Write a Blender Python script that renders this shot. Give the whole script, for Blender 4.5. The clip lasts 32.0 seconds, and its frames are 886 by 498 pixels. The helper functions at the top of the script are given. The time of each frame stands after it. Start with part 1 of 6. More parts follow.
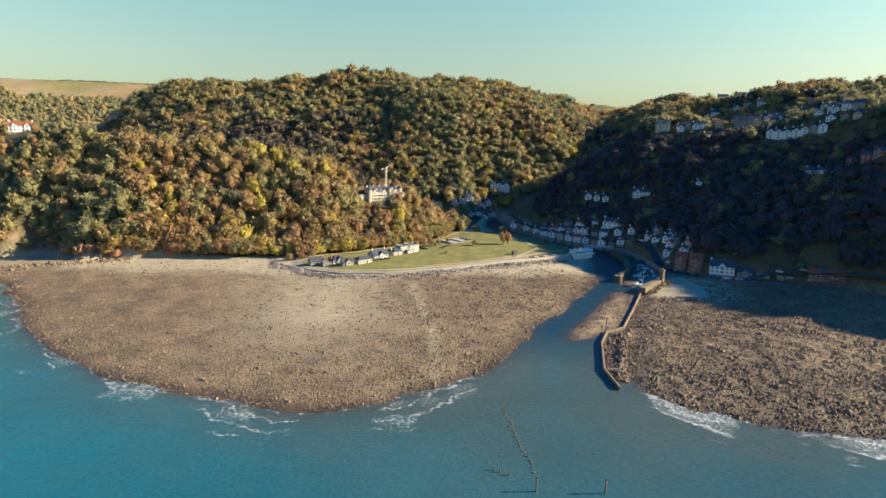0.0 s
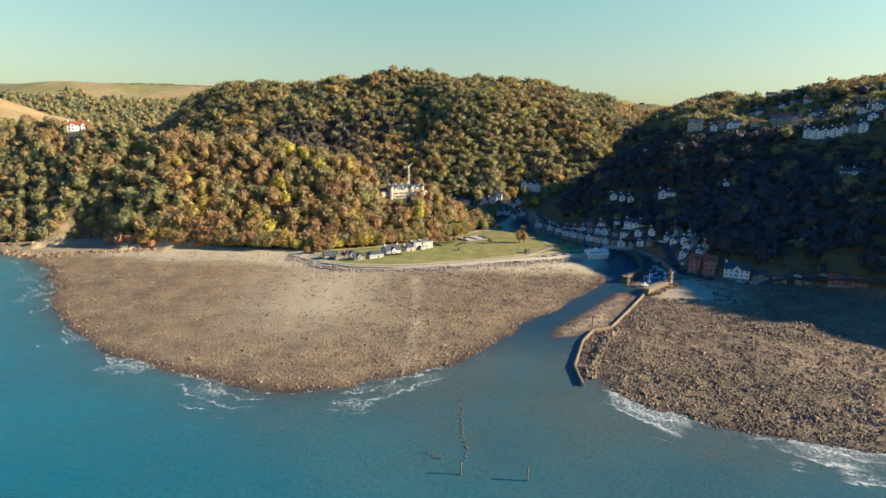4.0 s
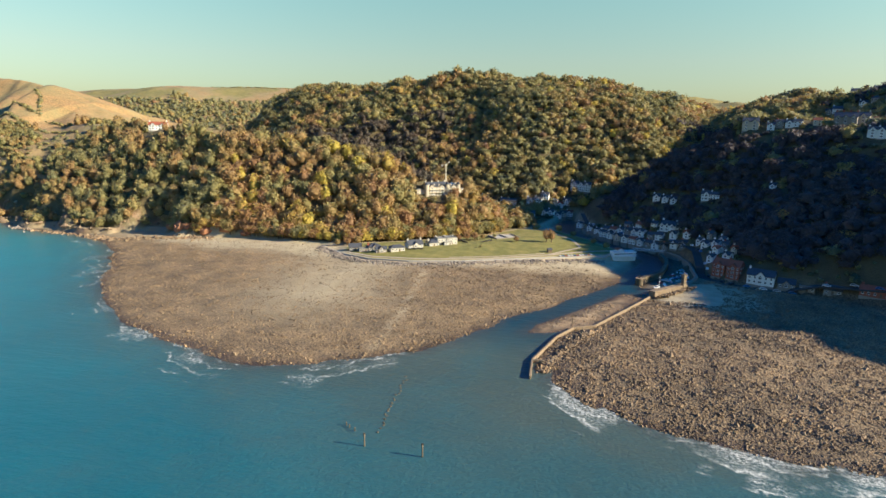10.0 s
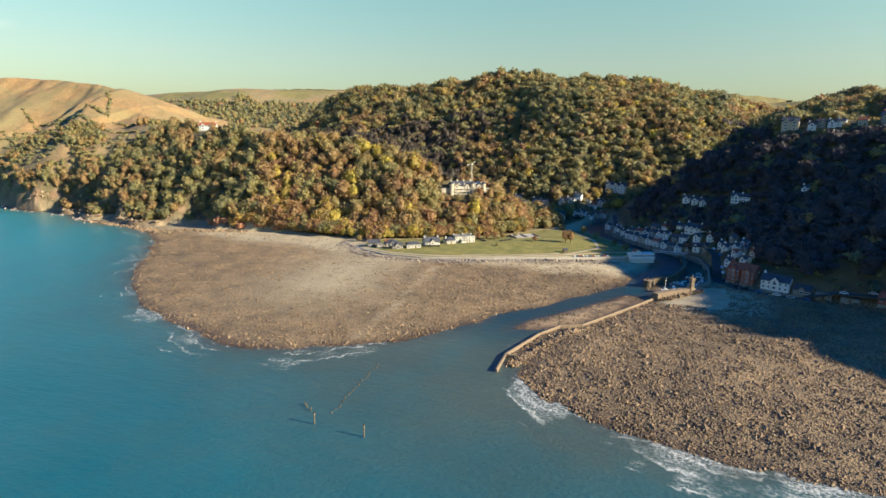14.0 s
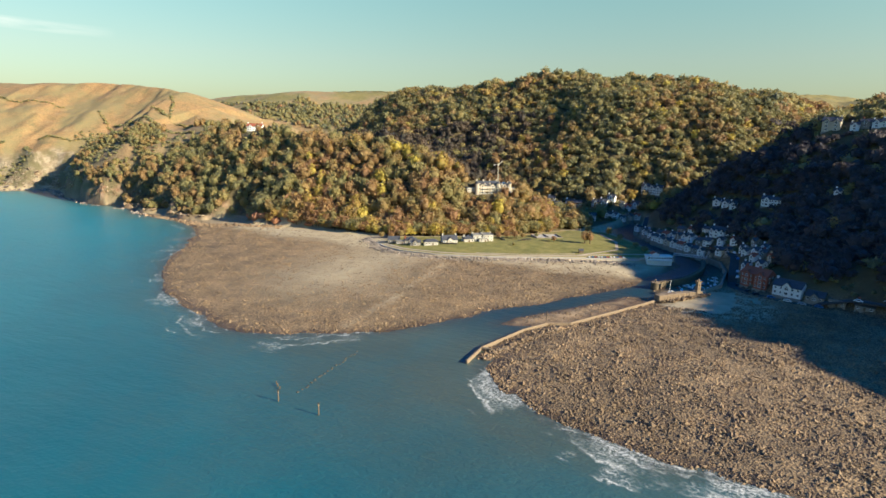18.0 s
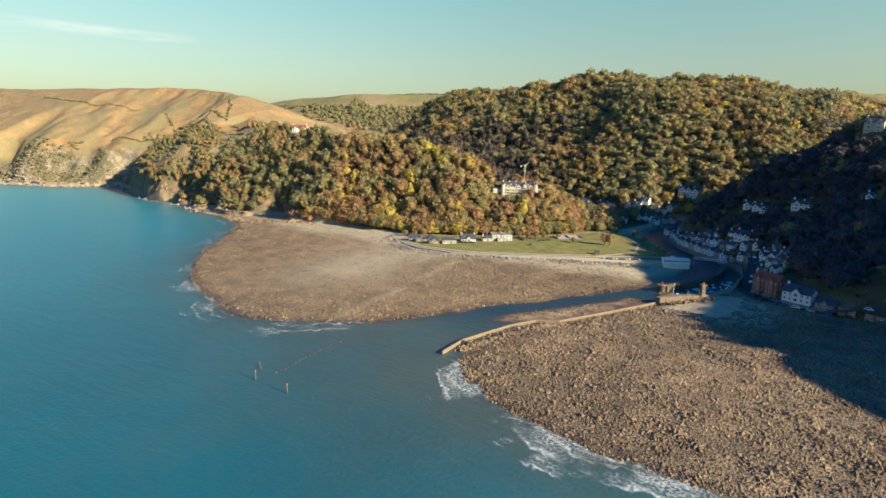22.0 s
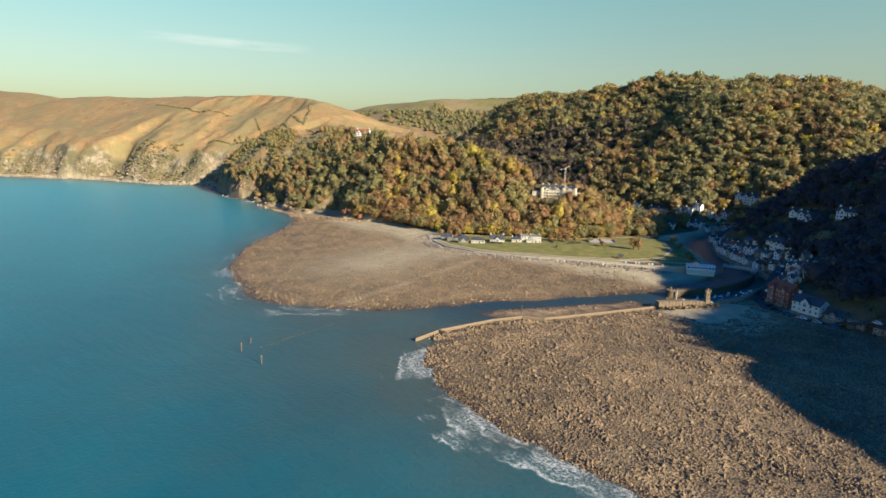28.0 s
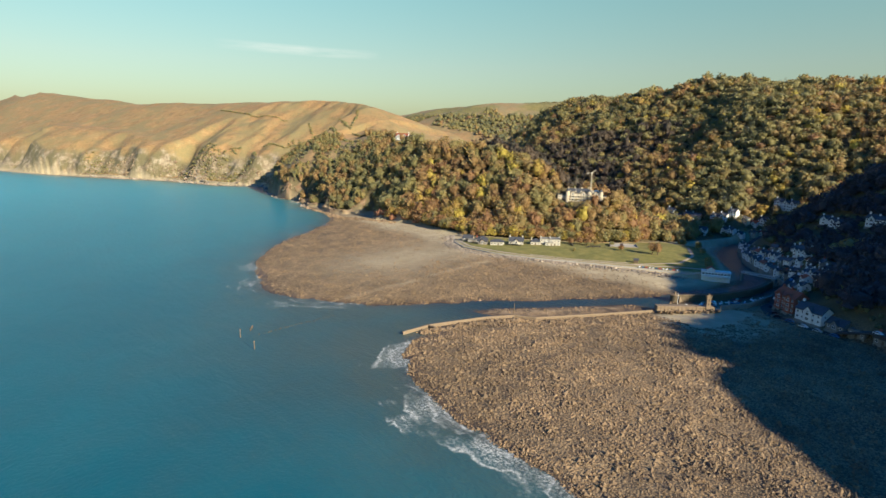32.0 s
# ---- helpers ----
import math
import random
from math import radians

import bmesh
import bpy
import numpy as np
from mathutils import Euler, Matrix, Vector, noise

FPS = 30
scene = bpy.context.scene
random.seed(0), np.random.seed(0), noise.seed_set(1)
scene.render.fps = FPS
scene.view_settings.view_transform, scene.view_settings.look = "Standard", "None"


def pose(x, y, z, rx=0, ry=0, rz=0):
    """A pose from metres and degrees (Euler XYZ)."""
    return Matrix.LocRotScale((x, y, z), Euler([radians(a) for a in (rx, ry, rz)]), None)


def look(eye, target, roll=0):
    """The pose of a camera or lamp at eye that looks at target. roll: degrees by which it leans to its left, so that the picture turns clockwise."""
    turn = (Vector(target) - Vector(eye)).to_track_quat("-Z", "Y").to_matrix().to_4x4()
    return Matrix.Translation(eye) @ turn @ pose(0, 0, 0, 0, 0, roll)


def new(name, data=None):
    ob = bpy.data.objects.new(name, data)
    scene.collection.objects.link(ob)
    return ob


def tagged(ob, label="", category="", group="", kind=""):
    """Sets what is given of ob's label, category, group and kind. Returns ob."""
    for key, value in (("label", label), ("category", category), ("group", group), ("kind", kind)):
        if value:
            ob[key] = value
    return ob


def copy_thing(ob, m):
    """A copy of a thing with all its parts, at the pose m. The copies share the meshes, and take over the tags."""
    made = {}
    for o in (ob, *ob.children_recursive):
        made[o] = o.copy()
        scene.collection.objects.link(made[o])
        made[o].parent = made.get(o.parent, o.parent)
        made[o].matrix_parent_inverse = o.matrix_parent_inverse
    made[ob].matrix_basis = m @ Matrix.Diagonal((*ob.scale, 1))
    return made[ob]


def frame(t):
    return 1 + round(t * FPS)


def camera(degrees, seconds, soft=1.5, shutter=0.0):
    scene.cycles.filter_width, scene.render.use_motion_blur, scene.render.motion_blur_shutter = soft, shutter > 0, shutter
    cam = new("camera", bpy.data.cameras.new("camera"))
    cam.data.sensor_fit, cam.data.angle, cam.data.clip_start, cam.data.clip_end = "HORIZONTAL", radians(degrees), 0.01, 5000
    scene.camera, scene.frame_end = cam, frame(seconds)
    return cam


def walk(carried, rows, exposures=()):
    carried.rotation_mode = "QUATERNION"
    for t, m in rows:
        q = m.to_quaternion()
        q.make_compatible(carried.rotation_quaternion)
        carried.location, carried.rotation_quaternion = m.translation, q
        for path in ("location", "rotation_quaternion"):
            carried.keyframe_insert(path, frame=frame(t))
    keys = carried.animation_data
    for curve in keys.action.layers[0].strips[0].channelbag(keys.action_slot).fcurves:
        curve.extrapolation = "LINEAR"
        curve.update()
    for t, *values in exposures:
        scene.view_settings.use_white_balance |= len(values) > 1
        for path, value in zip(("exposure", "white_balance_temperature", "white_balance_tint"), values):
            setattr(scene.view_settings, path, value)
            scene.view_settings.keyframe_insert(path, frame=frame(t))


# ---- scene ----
cam = camera(74.8, 32.0, soft=1.5)
PATH = [
    (0.0, (-0.65, -2.43, 96.76), (0.34, 95.56, 76.86), 1.00),
    (1.0, (8.35, -4.58, 96.68), (6.77, 93.40, 76.74), 1.00),
    (2.0, (17.44, -6.40, 96.60), (13.26, 91.50, 76.63), 1.00),
    (3.0, (26.61, -7.89, 96.53), (19.80, 89.85, 76.53), 1.00),
    (4.5, (40.50, -9.58, 96.44), (29.71, 87.79, 76.38), 1.00),
    (6.0, (54.53, -10.64, 96.35), (39.73, 86.19, 76.25), 1.00),
    (7.5, (68.68, -11.12, 96.28), (49.85, 85.00, 76.13), 1.00),
    (9.0, (82.91, -11.06, 96.22), (60.06, 84.17, 76.03), 1.00),
    (10.5, (97.20, -10.50, 96.17), (70.34, 83.67, 75.95), 1.01),
    (12.0, (111.52, -9.47, 96.14), (80.69, 83.48, 75.89), 1.01),
    (13.5, (125.86, -7.99, 96.12), (91.09, 83.56, 75.85), 1.01),
    (15.0, (140.17, -6.07, 96.10), (101.53, 83.91, 75.83), 1.01),
    (16.5, (154.44, -3.73, 96.11), (111.99, 84.52, 75.83), 1.01),
    (18.0, (168.63, -0.99, 96.12), (122.47, 85.38, 75.86), 1.01),
    (19.5, (182.72, 2.17, 96.14), (132.93, 86.50, 75.92), 1.01),
    (21.0, (196.69, 5.74, 96.18), (143.37, 87.90, 76.00), 1.01),
    (22.5, (210.51, 9.74, 96.23), (153.77, 89.58, 76.11), 1.01),
    (24.0, (224.15, 14.17, 96.29), (164.09, 91.58, 76.26), 1.01),
    (25.5, (237.58, 19.07, 96.36), (174.33, 93.91, 76.43), 1.01),
    (27.0, (250.78, 24.44, 96.45), (184.47, 96.62, 76.64), 1.01),
    (28.5, (263.73, 30.34, 96.55), (194.47, 99.73, 76.88), 1.01),
    (30.0, (276.39, 36.78, 96.66), (204.31, 103.30, 77.16), 1.01),
    (31.0, (284.66, 41.41, 96.74), (210.78, 105.96, 77.37), 1.01),
    (32.0, (292.78, 46.32, 96.82), (217.15, 108.85, 77.59), 1.01),
]
walk(cam, [(t, look(eye, target, roll)) for t, eye, target, roll in PATH],
     [(0, 1.27, 6020, 10), (12, 1.22, 6020, 10), (22, 1.09, 6000, 10), (32, 0.92, 5980, 10)])

# ---- light ----
SUN_AZ, SUN_EL = 88.0, 23.5      # degrees from +y towards +x, and above the horizon
world = bpy.data.worlds.new("sky")
scene.world = world
world.use_nodes = True
wn = world.node_tree.nodes
sky = wn.new("ShaderNodeTexSky")
sky.sky_type, sky.sun_disc = "NISHITA", False
sky.sun_elevation, sky.sun_rotation = radians(SUN_EL), radians(SUN_AZ)
sky.air_density, sky.dust_density, sky.ozone_density = 1.0, 1.0, 0.8
wn["Background"].inputs["Strength"].default_value = 0.075
where = wn.new("ShaderNodeTexCoord")
height = wn.new("ShaderNodeSeparateXYZ")
world.node_tree.links.new(where.outputs["Generated"], height.inputs[0])
tint = wn.new("ShaderNodeValToRGB")     # hazy cream low down, pale mint above it, clear blue overhead
SKY_TINT = [(0.03, (0.68, 0.68, 0.53)), (0.11, (0.84, 0.83, 0.62)), (0.21, (0.88, 1.03, 0.73)), (0.30, (0.05, 0.44, 0.86)), (1.0, (0.01, 0.42, 1.14))]
while len(tint.color_ramp.elements) < len(SKY_TINT):
    tint.color_ramp.elements.new(0.5)
for stop, (at, col) in zip(tint.color_ramp.elements, SKY_TINT):
    stop.position, stop.color = at, (*col, 1)
world.node_tree.links.new(height.outputs[2], tint.inputs[0])
tone = wn.new("ShaderNodeMix")
tone.data_type, tone.blend_type = "RGBA", "MULTIPLY"
tone.inputs[0].default_value = 1.0
world.node_tree.links.new(sky.outputs["Color"], tone.inputs[6])
world.node_tree.links.new(tint.outputs[0], tone.inputs[7])
# a thin streak of high cloud low over the eastern headland
wl = world.node_tree.links
side = wn.new("ShaderNodeVectorMath")
side.operation = "DOT_PRODUCT"
side.inputs[1].default_value = (0.438, 0.899, 0)
wl.new(where.outputs["Generated"], side.inputs[0])


def sky_calc(how, a, b=0.0, clamp=False):
    m = wn.new("ShaderNodeMath")
    m.operation, m.use_clamp = how, clamp
    for sock, v in zip(m.inputs, (a, b)):
        if isinstance(v, (int, float)):
            sock.default_value = v
        else:
            wl.new(v, sock)
    return m.outputs[0]


stretch = wn.new("ShaderNodeMapping")
stretch.inputs["Scale"].default_value = (14, 14, 120)
wl.new(where.outputs["Generated"], stretch.inputs["Vector"])
wisp = wn.new("ShaderNodeTexNoise")
wisp.inputs["Scale"].default_value, wisp.inputs["Detail"].default_value = 1.0, 5
wl.new(stretch.outputs[0], wisp.inputs["Vector"])
across = sky_calc("SUBTRACT", 1.0, sky_calc("POWER", sky_calc("ABSOLUTE", sky_calc("DIVIDE", side.outputs["Value"], 0.13)), 2.0), True)
upward = sky_calc("ADD", height.outputs[2], sky_calc("MULTIPLY", side.outputs["Value"], 0.03))
level = sky_calc("SUBTRACT", 1.0, sky_calc("POWER", sky_calc("ABSOLUTE", sky_calc("DIVIDE", sky_calc("SUBTRACT", upward, 0.129), 0.0085)), 2.0), True)
streak = sky_calc("MULTIPLY", sky_calc("MULTIPLY", across, level), sky_calc("MULTIPLY", sky_calc("SUBTRACT", wisp.outputs[0], 0.28), 1.1, True))
cloud = wn.new("ShaderNodeMix")
cloud.data_type = "RGBA"
cloud.inputs[7].default_value = (7.5, 7.2, 6.0, 1)
wl.new(streak, cloud.inputs[0])
wl.new(tone.outputs[2], cloud.inputs[6])
wl.new(cloud.outputs[2], wn["Background"].inputs["Color"])
sun_data = bpy.data.lights.new("sun", "SUN")
sun_data.energy, sun_data.angle, sun_data.color = 5.0, radians(0.6), (1.0, 0.84, 0.56)
sun = new("sun", sun_data)
sun.matrix_world = look((0, 0, 0), (-math.sin(radians(SUN_AZ)) * math.cos(radians(SUN_EL)), -math.cos(radians(SUN_AZ)) * math.cos(radians(SUN_EL)), -math.sin(radians(SUN_EL))))
tagged(sun, "low warm afternoon sun", "sun")

# ---- materials ----
def material(name, rough=0.8, metal=0.0):
    m = bpy.data.materials.new(name)
    m.use_nodes = True
    p = m.node_tree.nodes["Principled BSDF"]
    p.inputs["Roughness"].default_value, p.inputs["Metallic"].default_value = rough, metal
    return m, m.node_tree.nodes, m.node_tree.links, p


def noise_node(n, l, scale, detail=4, coords=None, rough=0.55):
    t = n.new("ShaderNodeTexNoise")
    t.inputs["Scale"].default_value, t.inputs["Detail"].default_value, t.inputs["Roughness"].default_value = scale, detail, rough
    if coords:
        l.new(coords, t.inputs["Vector"])
    return t


def ramp(n, l, fac, stops):
    r = n.new("ShaderNodeValToRGB")
    e = r.color_ramp.elements
    while len(e) < len(stops):
        e.new(0.5)
    for k, (at, col) in enumerate(stops):
        e[k].position, e[k].color = at, (*col, 1)
    l.new(fac, r.inputs[0])
    return r.outputs[0]


def mix(n, l, fac, a, b, how="MIX"):
    m = n.new("ShaderNodeMix")
    m.data_type, m.blend_type = "RGBA", how
    for sock, v in ((m.inputs[0], fac), (m.inputs[6], a), (m.inputs[7], b)):
        if isinstance(v, (int, float)):
            sock.default_value = v
        elif isinstance(v, tuple):
            sock.default_value = (*v, 1)
        else:
            l.new(v, sock)
    return m.outputs[2]


def calc(n, l, how, a, b=0.0, clamp=False):
    m = n.new("ShaderNodeMath")
    m.operation, m.use_clamp = how, clamp
    for sock, v in zip(m.inputs, (a, b)):
        if isinstance(v, (int, float)):
            sock.default_value = v
        else:
            l.new(v, sock)
    return m.outputs[0]


def bump(n, l, p, height, strength=0.4, dist=0.1):
    b = n.new("ShaderNodeBump")
    b.inputs["Strength"].default_value, b.inputs["Distance"].default_value = strength, dist
    l.new(height, b.inputs["Height"])
    l.new(b.outputs[0], p.inputs["Normal"])


def attribute(n, name):
    a = n.new("ShaderNodeAttribute")
    a.attribute_name = name
    return a


def plain(name, col, rough=0.8, metal=0.0, vary=0.25, scale=1.5, bumps=0.15):
    """A surface of one colour with grain, stains and a little relief."""
    m, n, l, p = material(name, rough, metal)
    at = n.new("ShaderNodeTexCoord").outputs["Object"]
    big, fine = noise_node(n, l, scale * 0.25, 3, at), noise_node(n, l, scale * 4, 5, at)
    dark = tuple(c * (1 - vary) for c in col)
    pale = tuple(min(1, c * (1 + vary * 0.6)) for c in col)
    c1 = ramp(n, l, big.outputs[0], [(0.3, dark), (0.62, col)])
    c2 = mix(n, l, calc(n, l, "MULTIPLY", fine.outputs[0], 0.5), c1, pale)
    info = n.new("ShaderNodeObjectInfo")
    c3 = mix(n, l, calc(n, l, "MULTIPLY", info.outputs["Random"], vary * 0.6), c2, dark)
    l.new(c3, p.inputs["Base Color"])
    bump(n, l, p, fine.outputs[0], bumps, 0.05)
    return m


def ground_material():
    m, n, l, p = material("ground_cover", 0.9)
    at = n.new("ShaderNodeTexCoord").outputs["Object"]
    cover = attribute(n, "cover")
    sep = n.new("ShaderNodeSeparateColor")
    l.new(cover.outputs["Color"], sep.inputs[0])
    wet = attribute(n, "wet").outputs["Fac"]
    patch, mid, fine = noise_node(n, l, 0.018, 4, at), noise_node(n, l, 0.12, 5, at), noise_node(n, l, 1.1, 6, at, 0.65)
    vor = n.new("ShaderNodeTexVoronoi")
    vor.inputs["Scale"].default_value = 1.3
    l.new(at, vor.inputs["Vector"])
    stones = ramp(n, l, vor.outputs["Distance"], [(0.05, (0.39, 0.282, 0.160)), (0.4, (0.270, 0.195, 0.112)), (0.75, (0.080, 0.060, 0.040))])
    stones = mix(n, l, calc(n, l, "MULTIPLY", fine.outputs[0], 0.5), stones, (0.19, 0.142, 0.088))
    drift = noise_node(n, l, 0.07, 6, at, 0.7)
    stones = mix(n, l, 1.0, stones, ramp(n, l, drift.outputs[0], [(0.35, (0.66, 0.66, 0.68)), (0.62, (1.2, 1.18, 1.12))]), "MULTIPLY")
    shade = ramp(n, l, patch.outputs[0], [(0.35, (0.75, 0.72, 0.70)), (0.65, (1.15, 1.1, 1.05))])
    stones = mix(n, l, 1.0, stones, shade, "MULTIPLY")
    sand = ramp(n, l, mid.outputs[0], [(0.3, (0.37, 0.295, 0.180)), (0.7, (0.49, 0.405, 0.260))])
    bar = ramp(n, l, noise_node(n, l, 0.16, 6, at, 0.65).outputs[0], [(0.40, (0.130, 0.096, 0.066)), (0.48, (0.300, 0.205, 0.118)), (0.66, (0.420, 0.300, 0.180))])
    sand = mix(n, l, attribute(n, "bar").outputs["Fac"], sand, bar)
    sandy = attribute(n, "sand").outputs["Fac"]
    beach = mix(n, l, sandy, stones, sand)
    beach = mix(n, l, wet, beach, mix(n, l, 1.0, beach, (0.42, 0.40, 0.38), "MULTIPLY"))
    grass = ramp(n, l, mid.outputs[0], [(0.25, (0.125, 0.125, 0.030)), (0.5, (0.200, 0.182, 0.044)), (0.75, (0.300, 0.240, 0.072))])
    rock = ramp(n, l, mid.outputs[0], [(0.28, (0.17, 0.090, 0.052)), (0.5, (0.31, 0.175, 0.098)), (0.72, (0.40, 0.285, 0.185))])
    rock = mix(n, l, calc(n, l, "MULTIPLY", fine.outputs[0], 0.6), rock, (0.15, 0.10, 0.07))
    light = ramp(n, l, mid.outputs[0], [(0.3, (0.20, 0.145, 0.09)), (0.5, (0.30, 0.235, 0.155)), (0.7, (0.43, 0.36, 0.255))])
    rock = mix(n, l, attribute(n, "pale").outputs["Fac"], rock, light)
    ledge = noise_node(n, l, 0.045, 5, at, 0.65)
    rock = mix(n, l, ramp(n, l, ledge.outputs[0], [(0.42, (0, 0, 0)), (0.54, (0.9, 0.9, 0.9))]), rock, (0.150, 0.128, 0.060))
    heath = noise_node(n, l, 0.05, 8, at, 0.72)
    moor = ramp(n, l, heath.outputs[0], [(0.30, (0.190, 0.150, 0.066)), (0.45, (0.310, 0.196, 0.084)), (0.56, (0.375, 0.222, 0.098)), (0.72, (0.440, 0.322, 0.152))])
    tuft = noise_node(n, l, 0.4, 5, at, 0.7)
    moor = mix(n, l, 1.0, moor, ramp(n, l, tuft.outputs[0], [(0.35, (0.72, 0.74, 0.72)), (0.62, (1.14, 1.12, 1.08))]), "MULTIPLY")
    moor = mix(n, l, ramp(n, l, patch.outputs[0], [(0.42, (0, 0, 0)), (0.6, (0.7, 0.7, 0.7))]), moor, (0.235, 0.200, 0.090))
    floor_c = ramp(n, l, mid.outputs[0], [(0.3, (0.075, 0.058, 0.026)), (0.7, (0.140, 0.105, 0.045))])
    c = mix(n, l, sep.outputs[0], beach, grass)
    c = mix(n, l, sep.outputs[2], c, moor)
    c = mix(n, l, attribute(n, "wood").outputs["Fac"], c, floor_c)
    c = mix(n, l, sep.outputs[1], c, rock)
    l.new(c, p.inputs["Base Color"])
    rough = calc(n, l, "SUBTRACT", 0.92, calc(n, l, "MULTIPLY", wet, 0.5))
    l.new(rough, p.inputs["Roughness"])
    tall = n.new("ShaderNodeMapping")      # rock strata hang steeply
    tall.inputs["Scale"].default_value = (0.16, 0.16, 0.06)
    l.new(at, tall.inputs["Vector"])
    crag = noise_node(n, l, 1.0, 8, tall.outputs[0], 0.72)
    relief = calc(n, l, "ADD", calc(n, l, "MULTIPLY", vor.outputs["Distance"], -1.7), fine.outputs[0])
    bump(n, l, p, calc(n, l, "ADD", relief, calc(n, l, "MULTIPLY", calc(n, l, "MULTIPLY", sep.outputs[1], crag.outputs[0]), 22.0)), 0.6, 0.3)
    return m


def sea_material():
    m, n, l, p = material("sea_water", 0.12)
    at = n.new("ShaderNodeTexCoord").outputs["Object"]
    away = attribute(n, "away").outputs["Fac"]      # metres from the shore
    surf = attribute(n, "off").outputs["Fac"]       # how lively the surf is
    mud = attribute(n, "mud").outputs["Fac"]
    stream = attribute(n, "stream").outputs["Fac"]
    big = noise_node(n, l, 0.012, 4, at)
    deep = ramp(n, l, big.outputs[0], [(0.3, (0.010, 0.102, 0.136)), (0.7, (0.015, 0.130, 0.164))])
    # farther water is paler: low-angle sky reflection painted into the base colour
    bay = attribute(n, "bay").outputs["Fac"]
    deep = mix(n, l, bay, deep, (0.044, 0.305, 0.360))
    shoal = ramp(n, l, big.outputs[0], [(0.3, (0.050, 0.084, 0.078)), (0.7, (0.080, 0.106, 0.090))])
    edge = noise_node(n, l, 0.035, 6, at, 0.65)
    turbid = calc(n, l, "ADD", mud, calc(n, l, "MULTIPLY", calc(n, l, "SUBTRACT", edge.outputs[0], 0.5), 0.8), True)
    c = mix(n, l, turbid, deep, shoal)
    c = mix(n, l, stream, c, (0.010, 0.048, 0.072))
    # stones show dark through the last shallow water
    weed = noise_node(n, l, 0.5, 6, at, 0.7)
    shallow = calc(n, l, "SUBTRACT", 1.0, calc(n, l, "DIVIDE", away, 9.0), True)
    seen = calc(n, l, "MULTIPLY", shallow, calc(n, l, "MULTIPLY", calc(n, l, "SUBTRACT", weed.outputs[0], 0.36), 4.0, True))
    c = mix(n, l, calc(n, l, "MULTIPLY", seen, 0.8), c, (0.058, 0.048, 0.040))
    # curling breaker lines, ragged foam behind them
    wander = noise_node(n, l, 0.030, 4, at, 0.6)
    fine, lace = noise_node(n, l, 0.9, 6, at, 0.75), noise_node(n, l, 0.20, 7, at, 0.72)
    place = calc(n, l, "ADD", away, calc(n, l, "MULTIPLY", calc(n, l, "SUBTRACT", wander.outputs[0], 0.5), 34.0))
    place = calc(n, l, "ADD", place, calc(n, l, "MULTIPLY", calc(n, l, "SUBTRACT", lace.outputs[0], 0.5), 5.0))
    foam = None
    for reach, wide, tail, gap in ((4.0, 1.2, 6.0, 0.44), (11.0, 1.6, 9.0, 0.47), (20.0, 1.0, 7.0, 0.53)):
        from_line = calc(n, l, "SUBTRACT", reach, place)     # positive towards the shore
        front = calc(n, l, "SUBTRACT", 1.0, calc(n, l, "DIVIDE", calc(n, l, "ABSOLUTE", from_line), wide), True)
        behind = calc(n, l, "MULTIPLY", calc(n, l, "SUBTRACT", 1.0, calc(n, l, "DIVIDE", calc(n, l, "ABSOLUTE", calc(n, l, "SUBTRACT", from_line, tail * 0.8)), tail), True),
                      calc(n, l, "MULTIPLY", calc(n, l, "SUBTRACT", fine.outputs[0], 0.45), 5.5, True))
        broken = noise_node(n, l, 0.034 + 0.004 * wide, 4, at, 0.55)
        alive = calc(n, l, "MULTIPLY", calc(n, l, "SUBTRACT", broken.outputs[0], gap), 9.0, True)
        one = calc(n, l, "MULTIPLY", alive, calc(n, l, "MAXIMUM", calc(n, l, "MULTIPLY", front, calc(n, l, "MULTIPLY", calc(n, l, "SUBTRACT", fine.outputs[0], 0.36), 4.0, True)), behind))
        foam = one if foam is None else calc(n, l, "MAXIMUM", foam, one)
    rim = calc(n, l, "SUBTRACT", 1.0, calc(n, l, "DIVIDE", calc(n, l, "ABSOLUTE", calc(n, l, "SUBTRACT", away, 1.2)), 1.6), True)
    rim = calc(n, l, "MULTIPLY", rim, calc(n, l, "MULTIPLY", calc(n, l, "SUBTRACT", lace.outputs[0], 0.50), 6.0, True))
    foam = calc(n, l, "SUBTRACT", calc(n, l, "MULTIPLY", calc(n, l, "MAXIMUM", foam, rim), 1.15), calc(n, l, "SUBTRACT", 1.0, surf), True)
    c = mix(n, l, foam, c, (0.66, 0.66, 0.62))
    l.new(c, p.inputs["Base Color"])
    l.new(calc(n, l, "ADD", 0.30, calc(n, l, "MULTIPLY", foam, 0.6)), p.inputs["Roughness"])
    p.inputs["IOR"].default_value = 1.33
    p.inputs["Specular IOR Level"].default_value = 0.55
    # long low swell with wind ripples on it
    lines = n.new("ShaderNodeMapping")
    lines.inputs["Scale"].default_value = (0.05, 0.22, 0.2)
    lines.inputs["Rotation"].default_value = (0, 0, -0.35)
    l.new(at, lines.inputs["Vector"])
    swell, waves = noise_node(n, l, 1.0, 6, lines.outputs[0], 0.62), noise_node(n, l, 0.55, 5, at, 0.65)
    bump(n, l, p, calc(n, l, "ADD", swell.outputs[0], calc(n, l, "MULTIPLY", waves.outputs[0], 0.5)), 0.5, 1.1)
    return m


